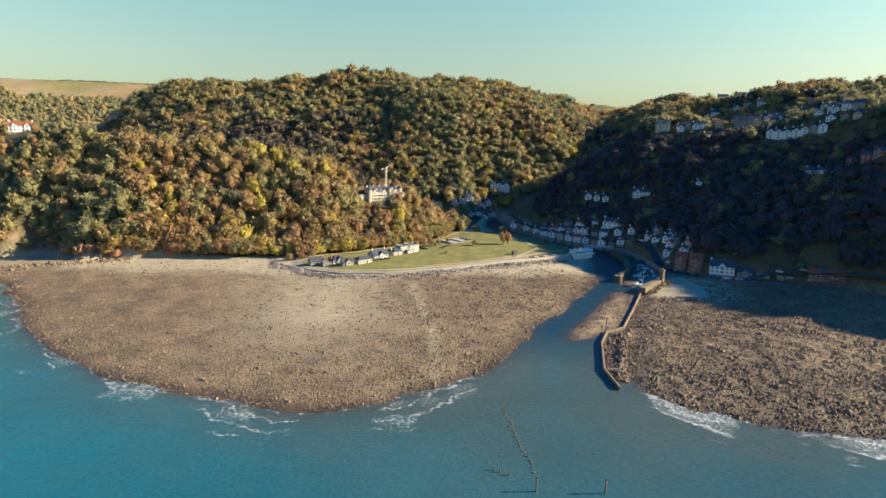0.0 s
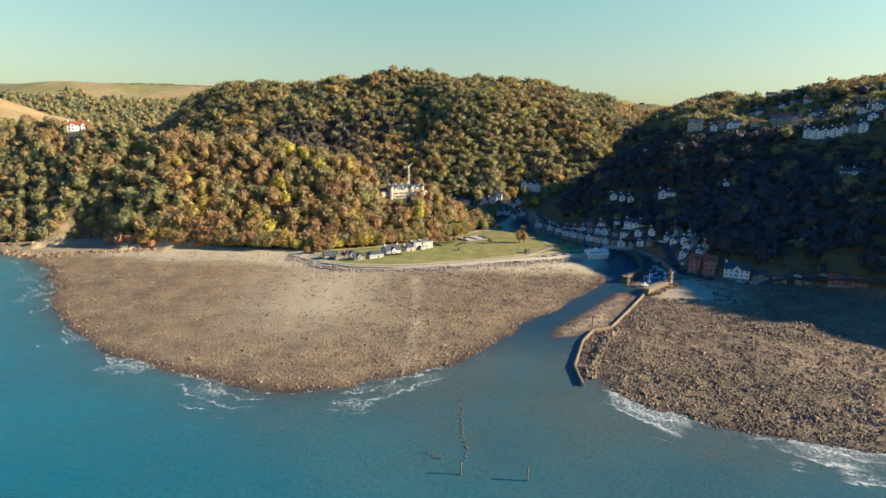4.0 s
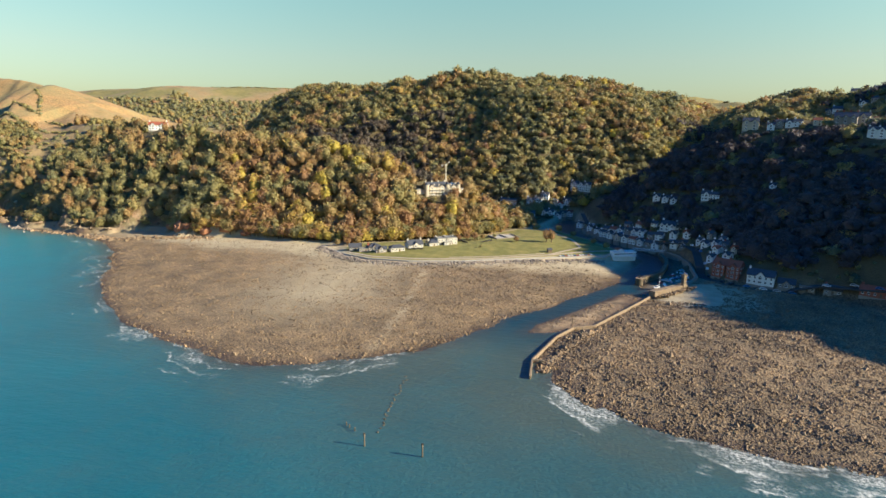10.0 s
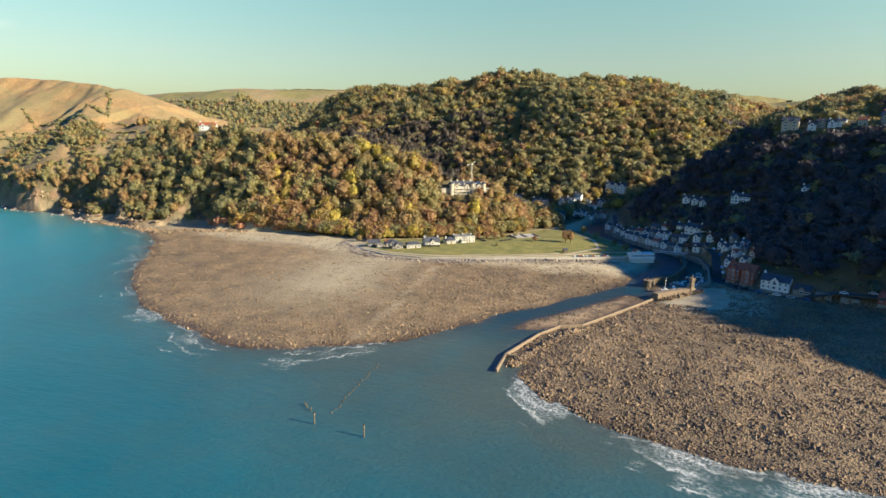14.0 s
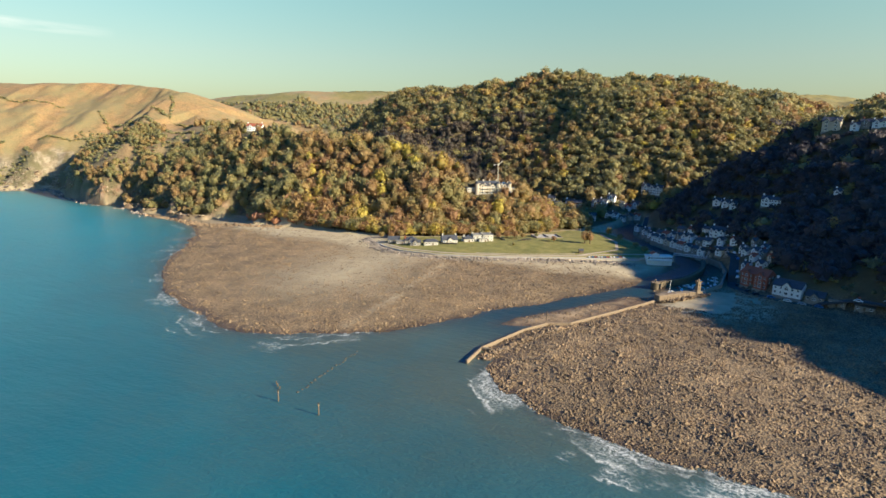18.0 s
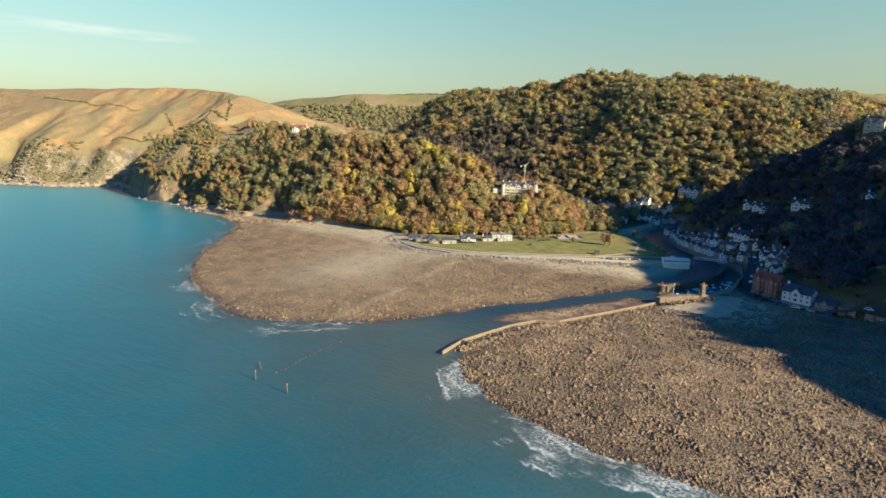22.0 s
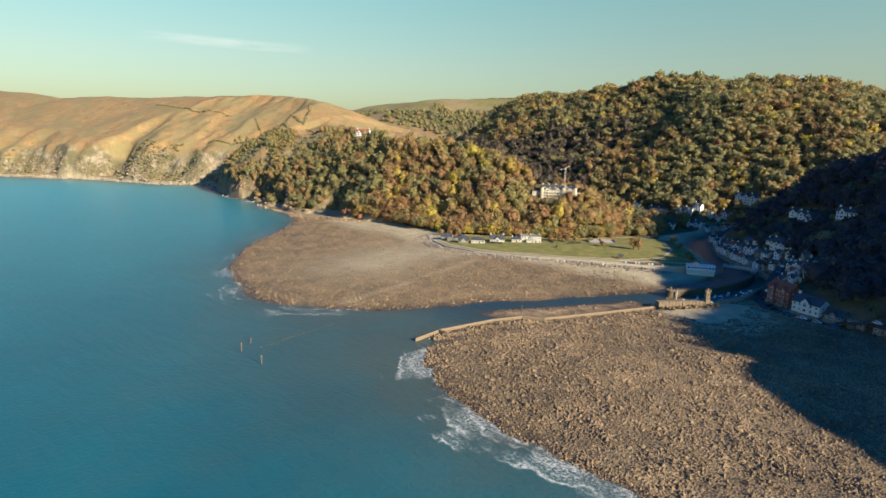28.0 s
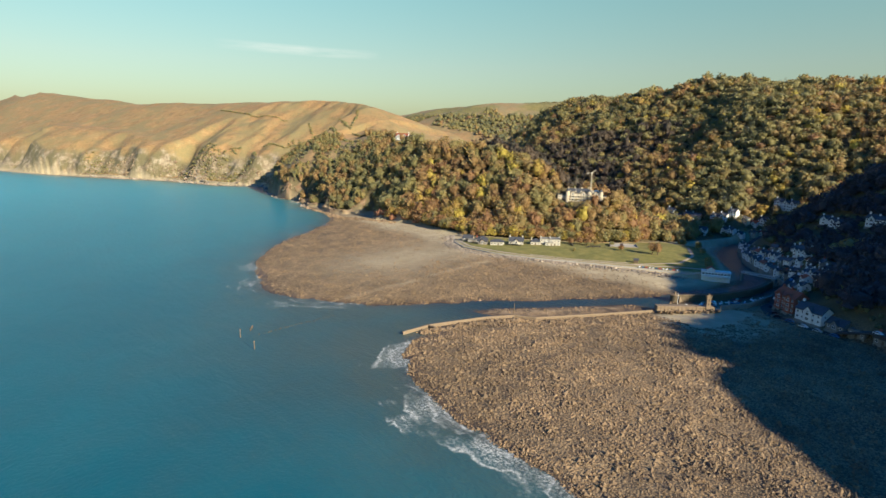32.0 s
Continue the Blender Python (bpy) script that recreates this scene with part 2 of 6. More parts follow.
def leaf_material(name, stops, rough=0.75):
    """Foliage whose hue follows the tree (tint) and each clump."""
    m, n, l, p = material(name, rough)
    at = n.new("ShaderNodeTexCoord").outputs["Object"]
    tint = attribute(n, "tint").outputs["Fac"]
    isle = n.new("ShaderNodeNewGeometry").outputs["Random Per Island"]
    f = calc(n, l, "ADD", tint, calc(n, l, "MULTIPLY", calc(n, l, "SUBTRACT", isle, 0.5), 0.13), True)
    c = ramp(n, l, f, stops)
    fine = noise_node(n, l, 0.9, 5, at, 0.7)
    c = mix(n, l, 1.0, c, ramp(n, l, fine.outputs[0], [(0.3, (0.80, 0.79, 0.77)), (0.7, (1.16, 1.16, 1.10))]), "MULTIPLY")
    twig = noise_node(n, l, 3.4, 3, at, 0.6)
    c = mix(n, l, 1.0, c, ramp(n, l, twig.outputs[0], [(0.36, (0.78, 0.78, 0.78)), (0.62, (1.14, 1.14, 1.12))]), "MULTIPLY")
    l.new(c, p.inputs["Base Color"])
    p.inputs["Specular IOR Level"].default_value = 0.45
    p.inputs["Sheen Weight"].default_value, p.inputs["Sheen Roughness"].default_value = 0.16, 0.5
    bump(n, l, p, fine.outputs[0], 0.35, 0.4)
    thin = n.new("ShaderNodeBsdfTranslucent")
    l.new(c, thin.inputs["Color"])
    both = n.new("ShaderNodeMixShader")
    both.inputs[0].default_value = 0.38
    l.new(p.outputs[0], both.inputs[1])
    l.new(thin.outputs[0], both.inputs[2])
    l.new(both.outputs[0], n["Material Output"].inputs["Surface"])
    return m


def rock_material(name, stops, scale=0.6):
    m, n, l, p = material(name, 0.85)
    at = n.new("ShaderNodeTexCoord").outputs["Object"]
    isle = n.new("ShaderNodeNewGeometry").outputs["Random Per Island"]
    rnd = n.new("ShaderNodeObjectInfo").outputs["Random"]
    f = calc(n, l, "FRACT", calc(n, l, "ADD", isle, rnd))
    fine = noise_node(n, l, scale * 4, 5, at, 0.65)
    big = noise_node(n, l, 0.02, 3, at)
    c = mix(n, l, calc(n, l, "MULTIPLY", fine.outputs[0], 0.6), ramp(n, l, f, stops), (0.13, 0.105, 0.09))
    c = mix(n, l, 1.0, c, ramp(n, l, big.outputs[0], [(0.35, (0.78, 0.76, 0.74)), (0.65, (1.12, 1.08, 1.04))]), "MULTIPLY")
    drift = noise_node(n, l, 0.07, 6, at, 0.7)
    c = mix(n, l, 1.0, c, ramp(n, l, drift.outputs[0], [(0.35, (0.72, 0.72, 0.74)), (0.62, (1.14, 1.12, 1.08))]), "MULTIPLY")
    l.new(c, p.inputs["Base Color"])
    bump(n, l, p, fine.outputs[0], 0.5, 0.1)
    return m


WHITE = plain("white_render", (0.78, 0.77, 0.72), 0.8, vary=0.14, scale=0.8)
IVORY = plain("ivory_render", (0.50, 0.465, 0.385), 0.8, vary=0.2, scale=0.8)
CREAM = plain("cream_render", (0.54, 0.46, 0.335), 0.8, vary=0.16, scale=0.8)
BRICK = plain("red_brick", (0.34, 0.11, 0.065), 0.85, vary=0.3, scale=2.5)
GREY = plain("grey_stone", (0.30, 0.26, 0.215), 0.88, vary=0.35, scale=1.6, bumps=0.4)
MASONRY = plain("sandy_masonry", (0.25, 0.185, 0.120), 0.9, vary=0.32, scale=1.2, bumps=0.5)
SLATE = plain("slate", (0.075, 0.078, 0.088), 0.55, vary=0.35, scale=2.2)
TILE = plain("clay_tile", (0.31, 0.095, 0.05), 0.75, vary=0.3, scale=2.2)
LEAD = plain("lead_roofing", (0.20, 0.195, 0.185), 0.7, vary=0.35, scale=1.0)
FRAME = plain("white_paint", (0.80, 0.79, 0.75), 0.5, vary=0.06)
TIMBER = plain("old_timber", (0.16, 0.115, 0.075), 0.85, vary=0.4, scale=2)
STEEL = plain("pale_steel", (0.55, 0.52, 0.45), 0.45, 0.6, vary=0.15)
YELLOW = plain("crane_paint", (0.66, 0.60, 0.46), 0.5, vary=0.15)
ASPHALT = plain("asphalt", (0.065, 0.062, 0.060), 0.9, vary=0.3, scale=0.6)
GRAVEL = plain("pale_gravel", (0.42, 0.34, 0.25), 0.95, vary=0.2, scale=0.6, bumps=0.4)
CONCRETE = plain("concrete", (0.42, 0.39, 0.34), 0.85, vary=0.2, scale=0.7)
RUBBER = plain("rubber", (0.02, 0.02, 0.02), 0.8, vary=0.1)
BLUE = plain("blue_paint", (0.05, 0.14, 0.30), 0.4, vary=0.15)
RED = plain("red_paint", (0.40, 0.05, 0.04), 0.4, vary=0.15)
DARKCAR = plain("dark_car_paint", (0.03, 0.035, 0.04), 0.3, 0.3, vary=0.1)
SILVER = plain("silver_car_paint", (0.55, 0.56, 0.58), 0.3, 0.4, vary=0.08)
WEED = plain("weedy_stone", (0.13, 0.10, 0.06), 0.8, vary=0.4, scale=1.5, bumps=0.5)


def glass_material():
    m, n, l, p = material("window_glass", 0.06)
    at = n.new("ShaderNodeTexCoord").outputs["Object"]
    l.new(ramp(n, l, noise_node(n, l, 2.0, 2, at).outputs[0], [(0.3, (0.015, 0.018, 0.022)), (0.7, (0.05, 0.055, 0.06))]), p.inputs["Base Color"])
    return m


GLASS = glass_material()
GROUND, SEA = ground_material(), sea_material()
AUTUMN = leaf_material("autumn_leaves", [(0.0, (0.118, 0.135, 0.086)), (0.22, (0.225, 0.212, 0.098)), (0.42, (0.320, 0.275, 0.105)),
                                         (0.58, (0.390, 0.255, 0.104)), (0.72, (0.310, 0.165, 0.084)), (0.86, (0.490, 0.360, 0.080)), (1.0, (0.560, 0.450, 0.085))])
CONIFER = leaf_material("conifer_needles", [(0.0, (0.078, 0.074, 0.056)), (0.5, (0.120, 0.088, 0.064)), (1.0, (0.165, 0.112, 0.070))])
# leafless brown, darkened and blued: the hill's shade is put into the colour
SHADED_TWIGS = leaf_material("bare_twigs", [(0.0, (0.070, 0.060, 0.074)), (0.5, (0.098, 0.080, 0.086)), (1.0, (0.140, 0.108, 0.100))])
BARK = plain("bark", (0.13, 0.095, 0.065), 0.9, vary=0.4, scale=3)
STONE = rock_material("beach_stone", [(0.0, (0.160, 0.110, 0.062)), (0.35, (0.250, 0.170, 0.092)), (0.7, (0.318, 0.220, 0.118)), (1.0, (0.385, 0.280, 0.160))])
CLIFFROCK = rock_material("cliff_rock", [(0.0, (0.19, 0.135, 0.08)), (0.4, (0.32, 0.225, 0.135)), (0.7, (0.42, 0.315, 0.20)), (1.0, (0.52, 0.43, 0.30))], 0.15)
ARMOUR = rock_material("armour_stone", [(0.0, (0.22, 0.19, 0.16)), (0.5, (0.36, 0.31, 0.26)), (1.0, (0.48, 0.42, 0.35))])

# ---- the lie of the land ----
FAN_EAST = [(-430, 394), (-352, 388), (-300, 368), (-262, 340), (-219, 286), (-176, 245), (-134, 215), (-98, 198),
            (-66, 189), (-38, 186), (-18, 193), (-3, 204), (18, 218), (37, 246), (52, 277), (66, 302), (90, 340),
            (108, 372), (112, 400), (122, 428), (128, 450), (112, 478), (84, 512), (62, 548), (50, 600), (-500, 640)]
STRAND = [(-1500, 60), (-1250, 158), (-1090, 244), (-1006, 296), (-960, 330), (-915, 355), (-850, 379), (-790, 397), (-760, 424), (-735, 450), (-700, 448), (-672, 440), (-640, 432), (-560, 440), (-700, 520), (-900, 460), (-1500, 160)]
FAN_WEST = [(79, 222), (80, 206), (93, 190), (108, 181), (126, 175), (150, 170), (188, 168), (235, 166), (300, 152),
            (450, 100), (700, 40), (1600, -150), (1600, 700), (70, 640), (66, 600), (74, 556), (98, 518), (126, 484),
            (142, 458), (146, 436), (142, 412), (135, 394), (124, 376), (120, 372), (122, 366), (126, 352), (126, 343), (111, 311), (95, 277), (84, 270), (77, 254), (71, 226), (73, 216)]
SPIT = [(62, 258), (66, 273), (87, 307), (108, 345), (125, 349), (110, 312), (96, 279), (74, 262)]
COAST = [(1600, -95), (700, 0), (480, 60), (400, 160), (330, 280), (265, 335), (222, 366), (190, 378), (172, 392), (158, 430), (154, 458), (136, 480), (112, 508),
         (88, 540), (78, 566), (71, 610), (68, 640), (56, 640)]
COAST += [(48, 600), (40, 560), (20, 520), (14, 500), (2, 478), (-30, 452), (-62, 428),
         (-100, 408), (-140, 408), (-204, 411), (-251, 400), (-268, 405), (-284, 419), (-304, 417), (-324, 399), (-353, 392), (-378, 398), (-396, 410), (-414, 395), (-438, 403), (-455, 419), (-472, 409), (-498, 424), (-520, 412), (-560, 416), (-640, 438),
         (-690, 462)]
COAST += [(-735, 468), (-765, 436), (-790, 411), (-850, 392), (-915, 370), (-1006, 312), (-1090, 262), (-1250, 180), (-1500, 90), (-2200, -60),
         (-4800, -200), (-4800, 4800), (4800, 4800), (4800, -600)]
LAWN = [(-96, 396), (-86, 378), (-64, 368), (-34, 370), (2, 384), (38, 404), (78, 428), (100, 438), (110, 452), (84, 498), (52, 534),
        (20, 528), (0, 490), (-30, 458), (-62, 432), (-92, 414)]
BASIN = [(127, 349), (142, 371), (153, 390), (155, 428), (148, 430), (144, 410), (137, 392), (126, 368)]
RIDGES = [  # crest points x, y, z; slope; roundness of the crest
    ([(-560, 560, 84), (-430, 525, 89), (-374, 524, 91), (-300, 496, 78), (-240, 490, 76), (-170, 512, 79), (-110, 500, 60), (-60, 508, 41), (-40, 516, 38), (2, 500, 10)], 0.92, 14),
    ([(-470, 1010, 145), (-420, 960, 158), (-345, 915, 162), (-200, 890, 170), (-57, 880, 176), (60, 850, 161), (125, 850, 153), (220, 960, 128)], 0.76, 34),
    ([(-330, 800, 92), (-260, 740, 60)], 0.6, 30),
    ([(-2200, 1300, 190), (-1500, 1330, 160), (-1200, 1280, 178), (-976, 1300, 194), (-842, 1385, 196), (-500, 1480, 190), (0, 1560, 190), (200, 1300, 168), (308, 1150, 142), (420, 1080, 138)], 0.34, 120),
]
RIDGES += [
    ([(186, 606, 80), (228, 612, 105), (262, 575, 108), (300, 540, 113), (345, 505, 121), (390, 450, 122), (425, 400, 110), (455, 345, 124), (478, 290, 126), (525, 240, 110), (570, 215, 92), (700, 180, 112), (900, 100, 140)], 0.84, 20),
    ([(330, 1000, 124), (345, 840, 138), (400, 720, 138), (480, 600, 150), (640, 540, 165), (900, 500, 180), (1500, 400, 200)], 0.45, 60),
    ([(-520, 560, 88), (-600, 610, 106), (-655, 636, 147), (-760, 655, 158), (-900, 660, 165), (-1200, 580, 166), (-1600, 450, 172), (-2300, 320, 225), (-3000, 60, 260)], 0.50, 60),
    ([(-720, 590, 92), (-800, 530, 84), (-880, 490, 82), (-1010, 440, 80), (-1200, 330, 90), (-1500, 240, 110)], 0.40, 40),
]


def grain2(x, y, seed):
    """Smooth value noise from -1 to 1 over a unit grid."""
    xi, yi = np.floor(x).astype(np.int64), np.floor(y).astype(np.int64)
    fx, fy = x - xi, y - yi
    fx, fy = fx * fx * (3 - 2 * fx), fy * fy * (3 - 2 * fy)

    def corner(a, b):
        h = (a * 374761393 + b * 668265263 + seed * 974711) & 0x7FFFFFFF
        h = ((h ^ (h >> 13)) * 1274126177) & 0x7FFFFFFF
        return ((h ^ (h >> 16)) % 65536) / 32768.0 - 1
    top = corner(xi, yi) * (1 - fx) + corner(xi + 1, yi) * fx
    low = corner(xi, yi + 1) * (1 - fx) + corner(xi + 1, yi + 1) * fx
    return top * (1 - fy) + low * fy


def fractal(x, y, size, seed, octaves=3):
    out, amp = 0, 1.0
    for k in range(octaves):
        out = out + amp * grain2(x / size, y / size, seed + k)
        size, amp = size / 2.1, amp * 0.5
    return out


def edge_distance(x, y, outline):
    """Distance to a closed outline, positive inside."""
    best, inside = np.full(np.shape(x), 1e18), np.zeros(np.shape(x), bool)
    for (ax, ay), (bx, by) in zip(outline, outline[1:] + outline[:1]):
        dx, dy = bx - ax, by - ay
        k = np.clip(((x - ax) * dx + (y - ay) * dy) / (dx * dx + dy * dy), 0, 1)
        best = np.minimum(best, (x - ax - k * dx) ** 2 + (y - ay - k * dy) ** 2)
        inside ^= ((ay > y) != (by > y)) & (x < ax + dx * (y - ay) / (dy if dy else 1e-9))
    return np.where(inside, 1, -1) * np.sqrt(best)


def crest(x, y, points, slope, round_by):
    best = np.full(np.shape(x), -1e9)
    for (ax, ay, az), (bx, by, bz) in zip(points, points[1:]):
        dx, dy = bx - ax, by - ay
        k = np.clip(((x - ax) * dx + (y - ay) * dy) / (dx * dx + dy * dy), 0, 1)
        d = np.hypot(x - ax - k * dx, y - ay - k * dy)
        best = np.maximum(best, az + k * (bz - az) - slope * (np.sqrt(d * d + round_by ** 2) - round_by))
    return best


def shore(x, y):
    """Distance from the sea's edge, positive on land."""
    x, y = np.asarray(x, float), np.asarray(y, float)
    wob = 2.2 * fractal(x, y, 14, 5, 2) + 3.0 * fractal(x, y, 45, 9, 2)
    a = edge_distance(x, y, FAN_EAST) + wob * (y < 330)
    b = edge_distance(x, y, FAN_WEST) + wob * (x > 96) * (y < 220)
    return np.maximum(np.maximum(a, b), np.maximum(np.maximum(edge_distance(x, y, SPIT), edge_distance(x, y, STRAND)), edge_distance(x, y, COAST)))


def land(x, y):
    """Height of the ground."""
    x, y = np.asarray(x, float), np.asarray(y, float)
    s = shore(x, y)
    river = np.clip((150 - np.hypot(x - 92, y - 318)) / 40, 0, 1)
    flat = np.where(s > 0, 0.05 + 4.6 * (1 - np.exp(-np.maximum(s, 0) / (70 - 30 * river))), np.maximum(s * (0.05 + 0.25 * (y > 240)), -9))
    flat = np.where(edge_distance(x, y, SPIT) > -1, np.clip(flat, -9, 0.25 + 0.09 * np.maximum(s, 0)), flat)
    lobe = np.clip((s - 2) / 12, 0, 1)
    flat = flat + lobe * (0.35 * fractal(x, y, 26, 3, 3) + 0.12 * fractal(x, y, 5, 8, 2))
    c = edge_distance(x, y, COAST) + 5 * fractal(x, y, 38, 21, 3) * ((y > 396) | (x < -230)) * (x < -90)
    # buttresses and gullies run down the sea cliffs
    ribs = 1 - np.abs(grain2((x + 0.35 * y) / 74, y / 150, 43)) * 1.7 + 0.30 * grain2((x + 0.2 * y) / 25, y / 60, 44) + 0.14 * grain2(x / 10, y / 24, 46)
    c_cliff = c + np.where(x < -225, np.clip((-225 - x) / 50, 0, 1) * 19 * (ribs - 0.45), 0)
    hills = np.full(np.shape(x), -1e9)
    for points, slope, round_by in RIDGES:
        h = crest(x, y, points, slope, round_by)
        top, low = np.maximum(hills, h), np.minimum(hills, h)
        hills = top + 6 * np.exp(-np.minimum(top - low, 400) / 10)
    gully = fractal(x, y, 95, 31, 4)
    hills = hills + np.clip(hills / 60, 0, 1) * (np.where(x < -560, 3.2, 11) * gully + 9 * np.abs(fractal(x + 0.3 * y, y * 0.35, 62, 37, 2)) * np.clip((y - 640) / 60, 0, 1) * np.clip((x + 560) / 60, 0, 1) * np.clip((160 - hills) / 30, 0.1, 1) * (x < 200))
    bank = np.where(x < -90, 1.35, 1.05)
    far = np.clip((-500 - x) / 140, 0, 1)
    brow = (27 + 25 * far) * (1 + 0.32 * grain2(x / 90, y / 200, 45))
    pitch = 2.3 - 0.7 * far
    cliff = np.where(x < -225, np.maximum(np.minimum(pitch * c_cliff, brow + (1.0 - 0.45 * far) * (c_cliff - brow / pitch)), 0.06 * c), bank * c)
    rise = np.where(c > 0, 5 + cliff, 5)
    base = np.where(c > 0, np.minimum(6.5, 5 + 0.05 * c), -1e9)
    lawn = edge_distance(x, y, LAWN)
    up = np.where(lawn > -6, 5.2 + np.clip(lawn, 0, 40) * 0.06, np.where(c > 0, np.maximum(base, np.minimum(hills, rise)), -1e9))
    lift = np.clip((lawn + 6) / 3, 0, 1)
    flat = np.where(c > 0, np.maximum(flat, up), np.where(lawn > -6, flat + lift * (5.2 - flat), flat))
    basin = edge_distance(x, y, BASIN)
    flat = np.where(basin > -4, np.minimum(flat, np.clip(0.4 - 2.6 * np.minimum(basin, 0), 0, 9)), flat)
    return np.where((lawn > -3) & (s > 0), np.maximum(5.2 + np.clip(lawn, 0, 40) * 0.06, np.where((c > 8) & (lawn <= 0), up, 0)), flat)

# ---- mesh helpers ----
def mesh_object(name, verts, tris, mat, attributes=(), smooth=False):
    """A mesh from arrays of corners and triangles."""
    me = bpy.data.meshes.new(name)
    me.vertices.add(len(verts))
    me.vertices.foreach_set("co", np.asarray(verts, np.float32).ravel())
    me.loops.add(tris.size)
    me.loops.foreach_set("vertex_index", tris.astype(np.int32).ravel())
    me.polygons.add(len(tris))
    me.polygons.foreach_set("loop_start", np.arange(len(tris), dtype=np.int32) * tris.shape[1])
    me.polygons.foreach_set("use_smooth", np.full(len(tris), smooth))
    for key, kind, values in attributes:
        a = me.attributes.new(key, kind, "POINT")
        a.data.foreach_set("color" if kind == "FLOAT_COLOR" else "value", np.asarray(values, np.float32).ravel())
    me.materials.append(mat)
    me.update(calc_edges=True)
    return new(name, me)


def grid_faces(nx, ny):
    i = (np.arange(ny - 1)[:, None] * nx + np.arange(nx - 1)[None, :]).ravel()
    return np.stack([i, i + 1, i + 1 + nx, i + nx], 1)


def steps(*parts):
    """Coordinates from runs of (start, end, step)."""
    out = []
    for a, b, d in parts:
        out.append(np.arange(a, b, d))
    return np.unique(np.concatenate(out + [[parts[-1][1]]]))


# ---- ground ----
gx = steps((-4800, -1800, 150), (-1800, -1150, 20), (-1150, -760, 5), (-760, -330, 4), (-330, 330, 3), (330, 600, 8), (600, 1200, 40), (1200, 4800, 200))
gy = steps((-4800, 0, 400), (0, 150, 10), (150, 560, 3), (560, 1000, 7), (1000, 1700, 20), (1700, 4800, 150))
GX, GY = np.meshgrid(gx, gy)
GZ = land(GX, GY)
slope_y, slope_x = np.gradient(GZ, gy, gx)
steep = np.hypot(slope_x, slope_y)
s_ = shore(GX, GY)
c_ = edge_distance(GX, GY, COAST)
lawn_ = edge_distance(GX, GY, LAWN)
wild = fractal(GX, GY, 60, 77, 3)


def wooded(x, y, z=None):
    """How far a place is covered by trees, 0 to 1."""
    x, y = np.asarray(x, float), np.asarray(y, float)
    c, lawn = edge_distance(x, y, COAST), edge_distance(x, y, LAWN)
    w = np.clip((c - 3) / 4, 0, 1) * np.clip((-lawn - 2) / 3, 0, 1)
    east = np.clip((x - np.interp(y, [420, 440, 545, 610, 700], [-730, -715, -525, -480, -470]) + 26 * fractal(x, y, 60, 41, 2)) / 25, 0, 1)
    moor = (y > 1010) | ((x > 330) & (y > 700) & (land(x, y) > 139))
    return w * east * np.where(moor, 0, 1)


wood_ = wooded(GX, GY) * np.where((GX < -430) & (GZ > 40), 0.25, 1.0)
moor_ = (c_ > 6) * (1 - wood_)
cliff_ = np.clip((steep - 0.75 - 0.45 * wild + 0.2 * (GX < -600)) / 0.3, 0, 1) * (c_ > -4) * np.clip((c_ < 80) * 1.0, 0, 1) * (GX < -230) * np.clip((GZ - 3) / 3, 0, 1)
cliff_ = cliff_ * np.where(GX > -600, np.clip((24 - GZ + 8 * wild) / 10, 0, 1), np.clip((62 - GZ + 30 * wild) / 14, 0, 1))
cliff_ = np.maximum(cliff_, (GX < -228) * (GX > -600) * np.clip((GZ - 6) / 2, 0, 1) * np.clip((12 - c_) / 6, 0, 1))
grass_ = np.clip((lawn_ + 1) / 2, 0, 1)
grass_ = np.maximum(grass_, (GY > 1000) * (GX > -1250) * np.clip(0.45 + 0.9 * wild, 0, 0.9) * (c_ > 0))
far_field = ((GX > 330) * (GY > 690) + (GX > -150) * (GY > 985) > 0) * (c_ > 0)
grass_ = np.maximum(grass_, far_field * 0.8)
moor_ = moor_ * (1 - grass_)
cover = np.stack([grass_, cliff_, moor_, np.ones_like(grass_)], -1)
wet_ = np.clip(1 - (s_ - 1 + 3 * wild) / 7, 0, 1) * (c_ < 0) * (GX > -560)
band = np.exp(-((GX + 52 + 0.35 * (GY - 190) * 0.4 + 10 * wild) / 42) ** 2) * np.clip((GY - 215) / 60, 0, 1) * (GX < 40)
upper = np.clip((GY - (352 + 0.10 * np.abs(GX + 80)) + 10 * wild) / 18, 0, 1) * (GX < 118)
bank_line = np.interp(GY, [222, 260, 330, 350], [0, -3, -14, -18])
sand_ = np.clip(0.75 * band + upper + 0.45 * np.exp(-((GX - bank_line + 1.5 * wild) / 2.2) ** 2) * (GY > 215) * (GY < 350), 0, 1)
sand_ = np.maximum(sand_, np.clip(edge_distance(GX, GY, SPIT) + 2, 0, 1) * 0.8)
strand_ = np.clip(edge_distance(GX, GY, STRAND) + 2, 0, 1) * (GX < -600)
sand_ = sand_ * np.where(GX < -255, 0.55, 1.0)
sand_ = np.maximum(sand_, strand_)
sand_ = np.maximum(sand_, np.clip((42 - np.hypot(GX - 150, GY - 352)) / 14 + 0.6 * wild, 0, 1) * (c_ < 2))
quads = grid_faces(len(gx), len(gy))
ground = mesh_object("ground", np.stack([GX, GY, GZ], -1).reshape(-1, 3), quads, GROUND,
                     [("cover", "FLOAT_COLOR", cover), ("wet", "FLOAT", wet_), ("sand", "FLOAT", sand_), ("wood", "FLOAT", wood_), ("bar", "FLOAT", np.clip(edge_distance(GX, GY, SPIT) + 4, 0, 1)), ("pale", "FLOAT", np.clip((-610 - GX) / 60, 0, 1))], smooth=True)
